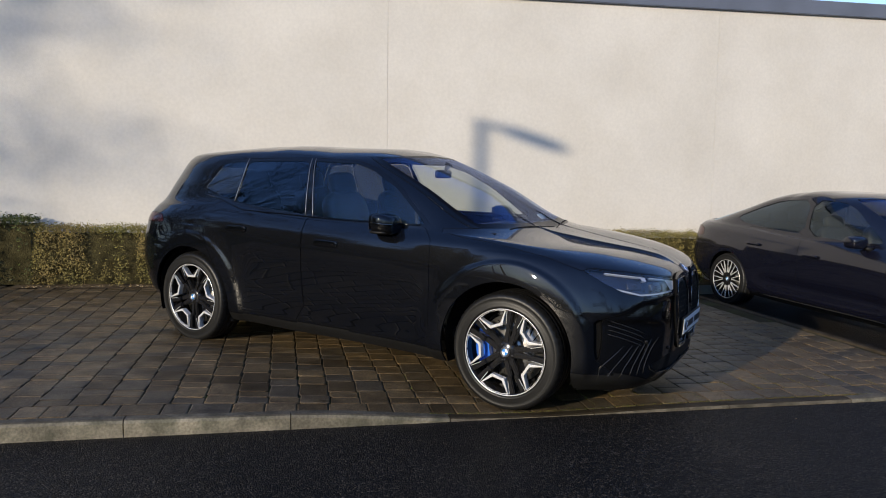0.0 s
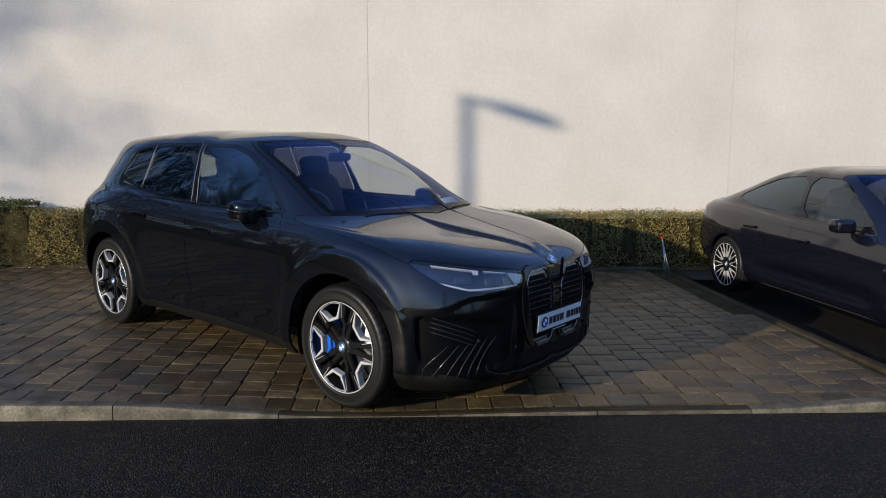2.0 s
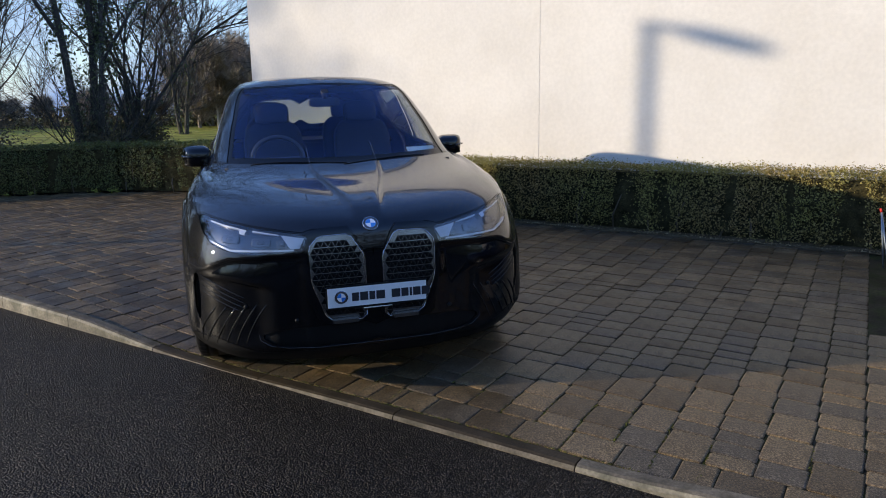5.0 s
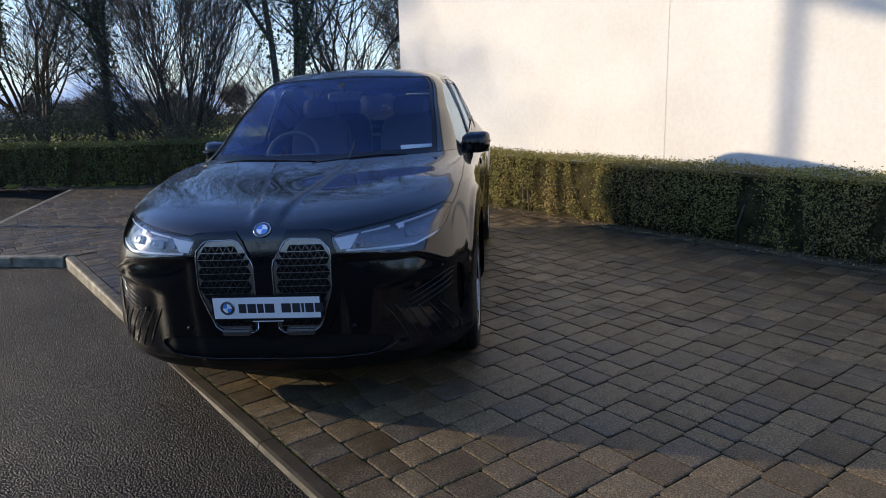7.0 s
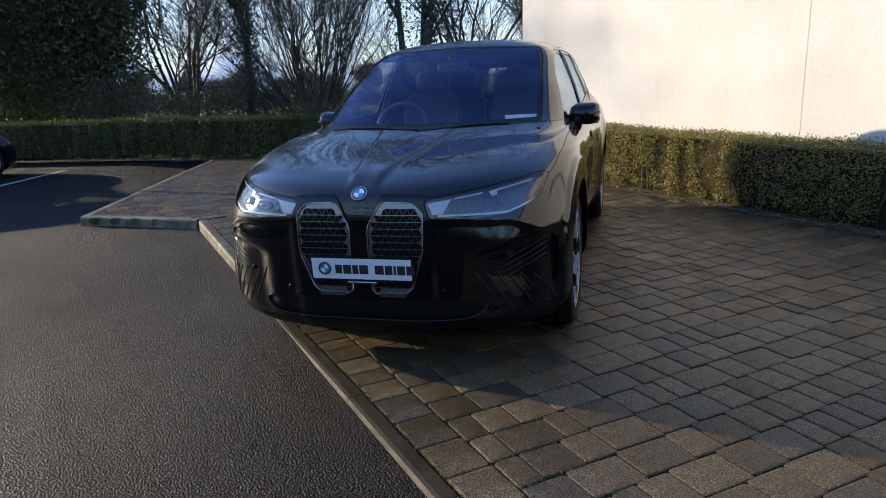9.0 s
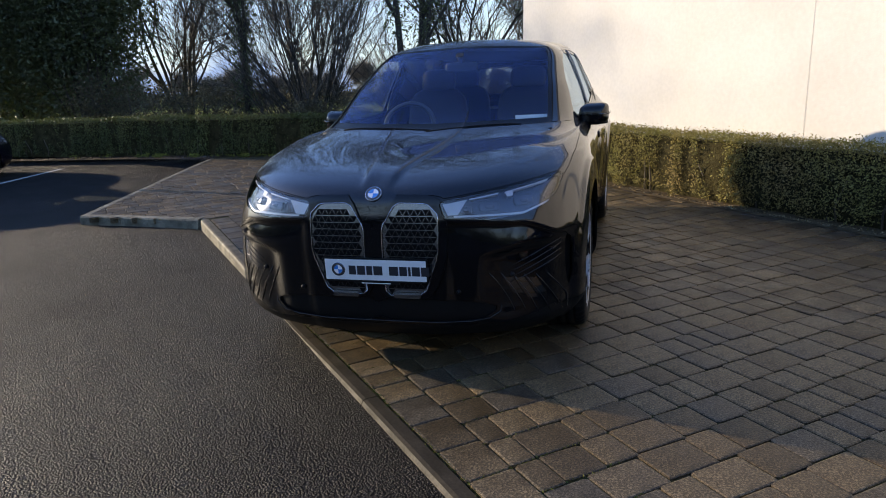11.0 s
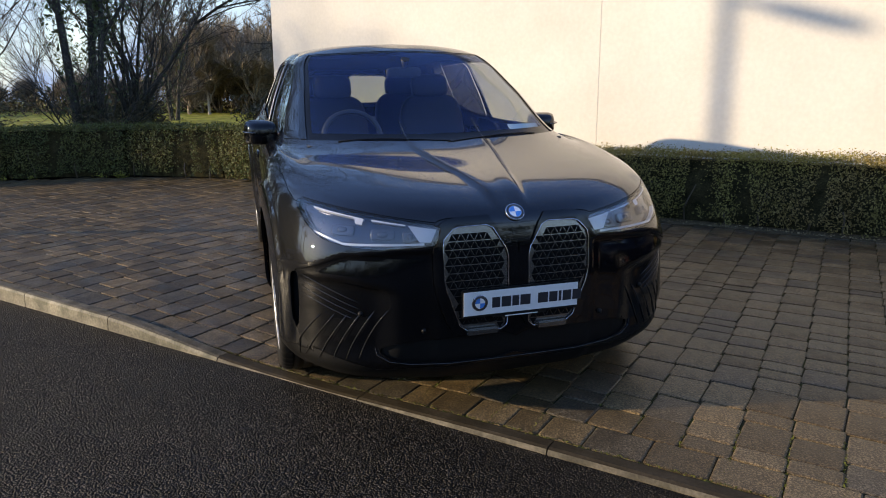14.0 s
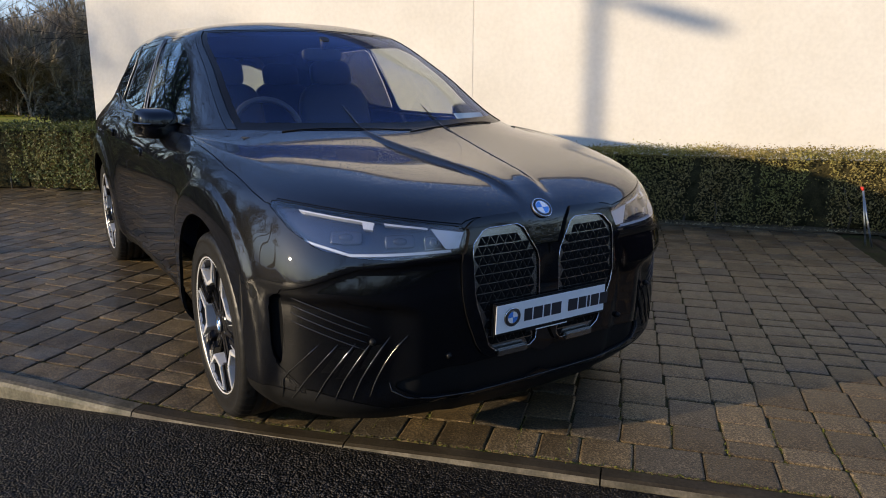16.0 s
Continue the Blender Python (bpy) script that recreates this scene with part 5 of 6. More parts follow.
    for f in (False, True):
        s = 1 if f else -1
        d = panel("front_door", lift(bm, 5, flow, flip=f), M_BLUEPAINT, car)
        panel("front_side_window", lift(bm, 7, pane_flow, flip=f, inset=.006, skirt=0), M_SIDEGLASS, d, "clear side window")
        for door, x, z in ((d, -.10, .80), (None, -.98, .845)):
            if door is None:
                door = panel("rear_door", lift(bm, 6, flow, flip=f), M_BLUEPAINT, car)
                panel("rear_side_window", lift(bm, 8, pane_flow, flip=f, inset=.006, skirt=0), M_DARKGLASS, door, "dark privacy window")
            p = tree.ray_cast(Vector((x, -3, z)), Vector((0, 1, 0)))[0]
            hb = bmesh.new()
            blob(hb, (x, s * (abs(p.y) + .018), z), (.105, .014, .017), .5)
            part("door_handle", hb, M_BLUEPAINT, door)
        panel("tail_lamp", lift(bm, 16, flow, flip=f, inset=-.002), M_TAIL, car, "red tail lamp")
        panel("headlamp", lift(bm, 10, flow, flip=f, inset=.004), M_LAMPGREY, car, "grey headlamp")
        mb = bmesh.new()
        blob(mb, (.50, s * .965, 1.02), (.085, .10, .065), .55)
        mir = part("wing_mirror", mb, M_BLUEPAINT, car, smooth=True)
        mb = bmesh.new()
        tube(mb, [Vector((.52, s * .88, .97)), Vector((.58, s * .82, .95))], [.02, .03], 8)
        part("mirror_stalk", mb, M_PLASTIC, mir)
        tb = bmesh.new()
        pts = []
        for q in range(13):
            x = .95 - q * .155
            p = tree.ray_cast(Vector((x, -3, .235)), Vector((0, 1, 0)))[0]
            pts.append(Vector((x, s * (abs(p.y) + .006), .235)))
        tube(tb, pts, [.010] * 13, 6)
        part("sill_trim", tb, M_GLOSSBLACK, car)
        tb = bmesh.new()
        p = tree.ray_cast(Vector((1.02, -3, .70)), Vector((0, 1, 0)))[0]
        add_box(tb, (.97, s * (abs(p.y) + .002) - .003, .69), (1.06, s * (abs(p.y) + .002) + .003, .708), .002)
        part("wing_badge", tb, M_CHROME, car, "small bright badge")
    for x, s in ((1.428, -1), (-1.428, -1), (1.428, 1), (-1.428, 1)):
        build_wheel("wheel", car, Matrix.Translation((x, s * .80, .338)) @ pose(0, 0, 0, 0, 10, 0 if s < 0 else 180), .338, .250, .245, "multi", M_RED if x > 0 else M_RIMBLACK)
    arch_liner(car, ((1.428, .34), (-1.428, .34)), .372, .88, .58)
    ub = bmesh.new()
    add_box(ub, (-2.2, -.58, .16), (2.0, .58, .24), .02)
    part("underbody", ub, M_PLASTIC, car)
    db = bmesh.new()
    add_box(db, (.55, -.72, .80), (1.15, .72, .945), .04)
    add_box(db, (-2.1, -.72, .28), (1.1, .72, .36), .02)
    add_box(db, (-2.0, -.66, .36), (-1.35, .66, .96), .03)
    part("dashboard", db, M_CABIN, car)
    for y in (-.35, .35):
        for x in (0.0, -.85):
            sb = bmesh.new()
            blob(sb, (x, y, .55), (.26, .24, .10), .45)
            t = pose(0, 0, 0, 0, -18, 0).to_3x3()
            blob(sb, (x - .29, y, .84), (.08, .24, .29), .5, turn=t)
            blob(sb, (x - .37, y, 1.16), (.05, .13, .08), .55, turn=t)
            part("seat", sb, M_CABIN, car, "dark upholstered car seat")
    db = bmesh.new()
    tube(db, [pose(.48, -.35, .92, 0, -24, 0) @ Vector((0, .18 * math.cos(.2618 * q), .18 * math.sin(.2618 * q))) for q in range(25)], [.016] * 25, 8, cap=False)
    part("steering_wheel", db, M_WHEELRIM, car)
    bm.free()
    return car


SALOON = build_saloon(Matrix.Translation((6.474, 6.80, plane(6.474, 6.80) - .112)) @ SLOPE @ pose(0, 0, 0, 0, 0, -83.8))
far_car = copy_thing(SALOON, Matrix.Translation((-9.3, -.42, road(-9.3, -.42))) @ pose(0, 0, 0, 0, 0, 132) @ Matrix.Scale(1.12, 4))
tagged(far_car, "dark saloon car parked by the far hedge")


# ---------------------------------------------------------------- hedges
def leaves(name, spots, size, seed, mat, parent, label="", face=None):
    """Many small leaves as one mesh. spots: n x 3 places."""
    rng = np.random.default_rng(seed)
    n = len(spots)
    c = rng.normal(size=(n, 3)) * (1 if face is None else .62) + (0 if face is None else face)
    c /= np.linalg.norm(c, axis=1)[:, None]
    a = np.cross(c, rng.normal(size=(n, 3)))
    a /= np.linalg.norm(a, axis=1)[:, None]
    b = np.cross(c, a)
    s = size * rng.uniform(.6, 1.3, (n, 1))
    v = np.stack([spots - a * s, spots - b * s * .48 + c * s * .12, spots + a * s, spots + b * s * .48 + c * s * .12], 1).reshape(-1, 3)
    me = bpy.data.meshes.new(name)
    me.from_pydata(v.tolist(), [], np.arange(4 * n).reshape(-1, 4).tolist())
    me.materials.append(mat)
    ob = new(name, me)
    ob.parent = parent
    return tagged(ob, label, kind="stuff")


def hedge(name, label, path, width, height, base, density, size, seed, leaf=None):
    """A clipped hedge along path; its front is on the path, its body to the left of it."""
    h = thing(name, label, "hedge")
    rng = np.random.default_rng(seed)
    core, stems = bmesh.new(), bmesh.new()
    spots, facing = [], []
    for (a, b), (c, d) in zip(path, path[1:]):
        p, q = Vector((a, b)), Vector((c, d))
        L = (q - p).length
        u = (q - p) / L
        w = Vector((-u.y, u.x))
        steps = max(2, int(L / .4))
        rows = []
        for k in range(steps + 1):
            o = p + u * (L * k / steps)
            z = base(o.x, o.y)
            hh = height + .03 * noise.noise(Vector((o.x * 1.3, o.y * 1.3, seed)))
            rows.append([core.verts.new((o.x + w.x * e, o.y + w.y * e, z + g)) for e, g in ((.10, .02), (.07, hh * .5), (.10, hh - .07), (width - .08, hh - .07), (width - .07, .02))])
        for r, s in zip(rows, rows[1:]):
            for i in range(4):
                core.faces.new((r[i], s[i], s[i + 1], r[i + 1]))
        n_side, n_top = int(L * height * density), int(L * width * density)
        for n, kind in ((n_side, 0), (n_top, 1), (n_side // 4, 2)):
            t = rng.uniform(0, L, n)
            if kind == 0:
                z = height * rng.uniform(.015, 1.0, n) ** .9
                e = rng.normal(.045, .035, n)
            elif kind == 1:
                e = rng.uniform(0, width, n)
                z = height + rng.normal(-.015, .025, n) + (rng.uniform(0, 1, n) < .02) * rng.uniform(0, .06, n)
            else:
                e = width - rng.normal(.05, .03, n)
                z = height * rng.uniform(.3, 1, n)
            x = a + u.x * t + w.x * e
            y = b + u.y * t + w.y * e
            bump = np.array([noise.noise(Vector((i * 2.6, j * 2.6, k * 3))) for i, j, k in zip(x, y, z)]) 
            thin = np.array([noise.noise(Vector((i * 3.4 + 9, j * 3.4, k * 2.2))) for i, j, k in zip(x, y, z)])
            keep = (thin > -.62) | (z > height * .4)
            keep &= ~((z < height * .10) & (thin < -.05))
            tall = np.array([noise.noise(Vector((i * 5.5, j * 5.5 + 3, k * 1.1))) for i, j, k in zip(x, y, z)])
            f = bump * .035 + np.where(tall > -.15, tall * .05, -.10) * (kind == 0)
            keep &= (tall > -.38) | (kind == 1) | (rng.uniform(0, 1, n) < .35)
            pts = np.stack([x - w.x * f * (kind == 0), y - w.y * f * (kind == 0), np.array([base(i, j) for i, j in zip(x, y)]) + z + f * (kind == 1)], 1)
            spots.append(pts[keep])
            facing.append(np.tile(((-w.x * .8, -w.y * .8, .35), (0, 0, .9), (w.x, w.y, .2))[kind], (int(keep.sum()), 1)))
        for k in range(int(L / .22)):
            o = p + u * (.22 * k + rng.uniform(0, .18)) + w * rng.uniform(.05, .2)
            z = base(o.x, o.y)
            pts = [Vector((o.x, o.y, z - .03)), Vector((o.x + rng.normal(0, .02), o.y + rng.normal(0, .02), z + .15)), Vector((o.x + rng.normal(0, .05), o.y + rng.normal(0, .05), z + .4))]
            tube(stems, pts, [.012, .010, .005], 5)
    # the core's dark colour paints the shade in the hollows between leaves
    part("core", core, M_CORE, h, "core for the inner twigs, shade of the hollows in its colour")
    part("stem_growth", stems, M_STEM, h, "pale bare stems at the foot")
    tagged(h.children[-1], kind="stuff")
    leaves("leaves", np.concatenate(spots), size, seed, leaf or M_LEAF, h, face=np.concatenate(facing))
    return h


M_STEM = material("pale_stem", (0.10, 0.078, 0.052), 0.8, vary=0.25, scale=10)
hedge("hedge", "clipped box hedge along the cream wall", [(-3.2, 9.04), (0.0, 9.05), (5.7, 9.05)], .44, .71, pave, 6000, .0130, 3)
hedge("hedge", "clipped box hedge curving round behind the paving", [(-15.2, -1.0), (-11.6, 2.7), (-9.0, 5.4), (-7.6, 7.4), (-6.2, 8.5), (-4.6, 9.0), (-3.2, 9.04)], .6, .80, pave, 3200, .0185, 4, M_GREENLEAF)

# yellow-green tufts at the foot of the far hedge, where light comes through
rng = np.random.default_rng(23)
foot = [(-11.6, 2.7), (-9.0, 5.4), (-7.6, 7.4), (-6.2, 8.5)]
spots = []
for (a, b), (c, d) in zip(foot, foot[1:]):
    for k in range(int(math.hypot(c - a, d - b) / .26)):
        t = rng.uniform(0, 1)
        x, y = a + (c - a) * t + .02, b + (d - b) * t - .02
        spots.append(np.array((x, y, pave(x, y) + .035)) + rng.normal(0, 1, (26, 3)) * np.array((.05, .05, .02)))
M_TUFT = thin_leaf(material("tuft_leaf", (0.26, 0.27, 0.06), 0.6, specular=.2, vary=0.2, random=0.5), (.3, .32, .06), .4)
tagged(leaves("grass_tufts", np.concatenate(spots), .022, 24, M_TUFT, None), "yellow-green tufts at the foot of the hedge", "grass")

# bare soil strip under the hedge, with litter
bm = bmesh.new()
for k in range(30):
    x0, x1 = -3.4 + k * .31, -3.4 + k * .31 + .31
    vs = [bm.verts.new((x, y, pave(x, y) + dz)) for x, y, dz in ((x0, 8.93 + .03 * math.sin(k * 1.7), .004), (x1, 8.93 + .03 * math.sin(k * 1.7 + 1.7), .004), (x1, 9.5, .03), (x0, 9.5, .03))]
    bm.faces.new(vs)
tagged(part("soil_strip", bm, M_SOIL), "brown soil strip under the hedge", "soil", kind="structure")
rng = np.random.default_rng(21)
lit = np.stack([rng.uniform(-3.3, 5.4, 1500), 8.98 + np.abs(rng.normal(0, .07, 1500)), np.zeros(1500)], 1)
lit[:, 2] = [pave(x, y) + .008 for x, y, _ in lit]
M_LITTER = material("leaf_litter", (0.30, 0.22, 0.12), 0.9, specular=.05, vary=0.3, random=0.6)
tagged(leaves("leaf_litter", lit, .016, 22, M_LITTER, None), "pale fallen leaves under the hedge", "leaf litter")


# ---------------------------------------------------------------- trees
def grow(bm, rng, p, d, length, radius, depth, spread, lift_, ends, minr=.004):
    """One limb and what grows out of it."""
    n = 4 if depth > 1 else 3
    pts, rad = [p.copy()], [radius]
    for k in range(n):
        d = (d + Vector(rng.normal(0, .13 if depth < 4 else .03, 3)) + Vector((0, 0, lift_))).normalized()
        p = p + d * (length / n)
        pts.append(p.copy())
        rad.append(max(minr, radius * (1 - .55 * (k + 1) / n)))
    tube(bm, pts, rad, 7 if depth >= 4 else 5 if depth >= 3 else 3, cap=False)
    ends.append((pts, rad, depth))
    if depth <= 0:
        return
    kids = (4 if depth >= 3 else 5 if depth == 2 else 5)
    for k in range(kids):
        i = rng.integers(1, n + 1)
        q = pts[i] if k else pts[-1]
        turn = Vector(rng.normal(0, 1, 3)).cross(d)
        if turn.length < 1e-3:
            continue
        a = rng.uniform(.35, 1.0) * spread
        nd = (d * math.cos(a) + turn.normalized() * math.sin(a)).normalized()
        grow(bm, rng, q, nd, length * rng.uniform(.55, .85), max(minr, rad[i] * .72), depth - 1, spread, lift_, ends, minr)


def twigs(name, ends, seed, mat, parent, count=8, length=.35, width=.004, label="", kind="stuff"):
    """Fine twigs along the last limbs, as one mesh of slim blades."""
    rng = np.random.default_rng(seed)
    P, D = [], []
    for pts, rad, dep in ends:
        if dep <= 1:
            for p, q in zip(pts, pts[1:]):
                t = rng.uniform(0, 1, (count, 1))
                P.append(np.array(p) * (1 - t) + np.array(q) * t)
                D.append(np.tile(np.array((q - p).normalized()), (count, 1)))
    P, D = np.concatenate(P), np.concatenate(D)
    n = len(P)
    D = D + rng.normal(0, .42, (n, 3)) + np.array((0, 0, .12))
    D /= np.linalg.norm(D, axis=1)[:, None]
    W = np.cross(D, rng.normal(size=(n, 3)))
    W *= width / np.linalg.norm(W, axis=1)[:, None]
    l = length * rng.uniform(.4, 1.2, (n, 1))
    bend = rng.normal(0, .08, (n, 3)) * l
    v = np.stack([P - W, P + W, P + D * l * .55 + bend + W * .8, P + D * l * .55 + bend - W * .8, P + D * l], 1).reshape(-1, 3)
    k = np.arange(n) * 5
    f = np.stack([k, k + 1, k + 2, k + 3], 1).tolist() + np.stack([k + 3, k + 2, k + 4], 1).tolist()
    me = bpy.data.meshes.new(name)
    me.from_pydata(v.tolist(), [], f)
    me.materials.append(mat)
    ob = new(name, me)
    ob.parent = parent
    return tagged(ob, label, kind=kind)


def bare_tree(name, label, at, height, stems, seed, depth=4, spread=.8, lift_=.04, ivy=0, lean=0.35, radius=.16, twig=.004):
    rng = np.random.default_rng(seed)
    tree = thing(name, label, "tree", Matrix.Translation(at))
    trunk, ends = bmesh.new(), []
    for k in range(stems):
        a = 2 * math.pi * (k + rng.uniform(-.3, .3)) / stems
        d = Vector((math.cos(a) * lean * rng.uniform(.4, 1.2), math.sin(a) * lean * rng.uniform(.4, 1.2), 1)).normalized()
        grow(trunk, rng, Vector((math.cos(a) * .15 * (stems > 1), math.sin(a) * .15 * (stems > 1), -.1)), d, height * .45 * rng.uniform(.85, 1.1), radius * rng.uniform(.8, 1.15), depth, spread, lift_, ends, twig)
    part("trunk", trunk, M_BARK, tree, "dark bare trunk and limbs")
    twigs("twig_growth", ends, seed + 500, M_TWIG, tree, 2, .42, twig * .8, "fine bare twigs")
    if ivy:
        spots = []
        for pts, rad, dep in ends:
            if dep >= depth - 1:
                for p, q, r in zip(pts, pts[1:], rad):
                    n = int(ivy * (q - p).length * (1.6 if dep == depth else .5))
                    t = rng.uniform(0, 1, (n, 1))
                    spots.append(np.array(p) * (1 - t) + np.array(q) * t + rng.normal(0, r * .8 + .10, (n, 3)))
        leaves("ivy", np.concatenate(spots), .055, seed, M_IVY, tree, "dark ivy on the trunk")
    return tree


def gz(x, y):
    return plane(max(-18, min(20, x)), max(-10, min(14, y)))


bare_tree("bare_tree", "bare coppiced tree with many rising stems", (-15.3, 9.5, gz(-15.7, 9)), 10, 26, 11, depth=3, spread=.46, lift_=.08, lean=.9, radius=.032, twig=.0045)
bare_tree("bare_tree", "bare tree with an ivy-clad trunk", (-15.7, 7.7, gz(-15.2, 7)), 12, 1, 12, depth=4, spread=.7, ivy=300, lean=.03, radius=.14, twig=.005)
bare_tree("bare_tree", "bare tree with three ivy-clad trunks", (-10.6, 10.75, gz(-10, 11)), 12, 3, 13, depth=4, spread=.75, lift_=.02, ivy=90, lean=.05, radius=.10, twig=.0045)
bare_tree("bare_bush", "spreading bare shoots round the foot of the trees", (-10.9, 11.0, gz(-10, 11)), 4.5, 12, 27, depth=2, spread=.7, lift_=.03, lean=1.3, radius=.022, twig=.004)
bare_tree("bare_bush", "spreading bare shoots round the foot of the trees", (-14.2, 8.6, gz(-14, 8)), 4.0, 14, 28, depth=2, spread=.7, lift_=.03, lean=1.3, radius=.022, twig=.004)
bare_tree("bare_tree", "clump of thin bare stems behind the hedge", (-12.5, 13.2, gz(-12, 13)), 9, 8, 18, depth=3, spread=.6, lift_=.06, ivy=14, lean=.13, radius=.06, twig=.005)
bare_tree("bare_tree", "far ivy-clad tree on the field", (-27.3, 25.9, .4), 8, 2, 19, depth=4, spread=.7, ivy=60, lean=.15, radius=.14, twig=.012)
bare_tree("bare_tree", "bare tree reaching over the end of the wall", (-6.2, 15.5, gz(-6, 15)), 10, 2, 14, depth=5, spread=1.0, lift_=.0, lean=.55, radius=.20, twig=.006)
bare_tree("bare_tree", "tall bare tree across the road", (-27.5, -5.2, -.4), 15, 1, 16, depth=5, spread=.6, lean=.1, radius=.28, twig=.012)


# ---------------------------------------------------------------- shrubs, meadow, far wood
def shrub(name, label, at, radii, n, size, seed, mat, lumps=9):
    s = thing(name, label, "shrub", Matrix.Translation(at))
    rng = np.random.default_rng(seed)
    stems = bmesh.new()
    spots = []
    for k in range(lumps):
        a = rng.uniform(0, 2 * math.pi)
        c = np.array((radii[0] * .7 * math.cos(a) * rng.uniform(0, 1), radii[1] * .7 * math.sin(a) * rng.uniform(0, 1), radii[2] * rng.uniform(.25, .8)))
        v = rng.normal(0, 1, (n // lumps, 3))
        v /= np.linalg.norm(v, axis=1)[:, None]
        spots.append(c + v * np.array(radii) * .45 * rng.uniform(.25, 1.1, (n // lumps, 1)))
        tube(stems, [Vector((c[0] * .2, c[1] * .2, -.1)), Vector(c * .6), Vector(c)], [.05, .03, .01], 5)
    pts = np.concatenate(spots)
    part("trunk", stems, M_BARK, s)
    leaves("leaves", pts[pts[:, 2] > 0], size, seed, mat, s)
    return s


M_BRUSH = material("winter_brush", (0.13, 0.095, 0.06), 0.85, specular=.1, vary=0.3, random=0.5, tint=(0.09, 0.08, 0.04))
M_BRAMBLE = material("bramble", (0.075, 0.065, 0.03), 0.7, vary=0.3, random=0.5, tint=(0.12, 0.08, 0.04))
shrub("ivy_tree", "tall dark evergreen clump beside the far hedge", (-19.5, 3.6, .1), (2.6, 2.6, 8.5), 60000, .065, 31, M_IVY, 22)
shrub("ivy_tree", "tall dark evergreen clump beside the far hedge", (-20.5, -.6, .0), (3.0, 3.0, 9.5), 60000, .07, 32, M_IVY, 22)
shrub("ivy_tree", "tall dark evergreen clump beside the far hedge", (-24.0, 1.5, .0), (3.2, 3.2, 8.0), 40000, .08, 33, M_IVY, 14)
for k, (x, y, r, h) in enumerate(((-12.9, 9.2, 1.4, .95), (-15.5, 6.3, 1.8, 1.6), (-17.2, 4.6, 1.9, 1.8), (-10.6, 10.9, .9, .9), (-12.4, 13.1, 1.0, 1.0), (-7.4, 13.2, 1.3, 1.15), (-5.6, 14.0, 1.4, 1.4), (-19.0, 9.0, 2.4, 1.7))):
    shrub("bramble_bush", "low brown-green bramble behind the hedge", (x, y, gz(x, y)), (r, r, h), 7000, .035, 40 + k, M_BRAMBLE, 12)

bm = bmesh.new()
far = [(-80, -12), (-85, 30), (-60, 70), (-10, 90), (10, 80)]
near = [(-16.2, -.9), (-11.0, 4.9), (-8.6, 8.4), (-5.0, 10.2), (-4.2, 14)]
rows = []
for (a, b), (c, d) in zip(near, far):
    rows.append([bm.verts.new((a + (c - a) * t * t, b + (d - b) * t * t, gz(a, b) + .03 + 1.2 * t * t * t)) for t in [k / 10 for k in range(11)]])
for r, s in zip(rows, rows[1:]):
    for i in range(10):
        bm.faces.new((r[i], s[i], s[i + 1], r[i + 1])).smooth = True
tagged(part("meadow", bm, M_GRASS), "rough sunlit grass field behind the hedge", "meadow", kind="structure")

bm = bmesh.new()
rng = np.random.default_rng(77)
ends = []
for k in range(46):  # a dense wood, then a low hedgerow that runs on
    a = radians(38.5 + 12.5 * k / 45 + rng.uniform(-.5, .5))
    r = rng.uniform(48, 66)
    x, y = 4 - r * math.sin(a), 1 + r * math.cos(a)
    h = rng.uniform(7.0, 9.0) * (1 - .35 * max(0, k - 36) / 9)
    grow(bm, rng, Vector((x, y, .8 - h * .20)), Vector((rng.normal(0, .16), rng.normal(0, .16), 1)).normalized(), h * .355, .15, 4, .68, .09, ends, .020)
for k in range(26):
    a = radians(51 + 50 * k / 25 + rng.uniform(-.8, .8))
    r = rng.uniform(55, 66)
    grow(bm, rng, Vector((4 - r * math.sin(a), 1 + r * math.cos(a), .8)), Vector((rng.normal(0, .2), rng.normal(0, .2), 1)).normalized(), rng.uniform(.6, 1.2), .12, 4, .8, .03, ends, .022)
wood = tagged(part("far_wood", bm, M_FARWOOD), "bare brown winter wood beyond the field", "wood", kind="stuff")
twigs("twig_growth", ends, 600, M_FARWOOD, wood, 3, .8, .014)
spots = []
for k in range(110):
    a = radians(36 + 66 * k / 109)
    r = rng.uniform(50, 66)
    c = np.array((4 - r * math.sin(a), 1 + r * math.cos(a), 1.2))
    spots.append(c + np.clip(rng.normal(0, 1, (700 if k < 30 else 350, 3)), -2, 2) * np.array((1.8, 1.8, 2.0 if k < 30 else .5)))
tagged(leaves("undergrowth", np.concatenate(spots), .12, 78, M_BRUSH, None), "brown undergrowth at the foot of the wood", "undergrowth")

# dark planting and trees on the far side of the road, behind the camera
spots = []
for k in range(64):
    a = radians(118 + 215 * k / 63)
    r = 27 + 3 * math.sin(k * 2.1)
    high = 1.0 if k < 12 else 1.7 + .6 * math.sin(k * 1.3)
    c = np.array((2 - r * math.sin(a), 1 + r * math.cos(a), high))
    spots.append(c + np.clip(rng.normal(0, 1, (700 if k < 12 else 1200, 3)), -1.9, 1.9) * np.array((1.4, 1.4, high * .75)))
pts = np.concatenate(spots)
tagged(leaves("shrubbery", pts[pts[:, 2] > -.3], .17, 79, M_IVY, None), "dark evergreen shrubbery across the road", "shrubbery")
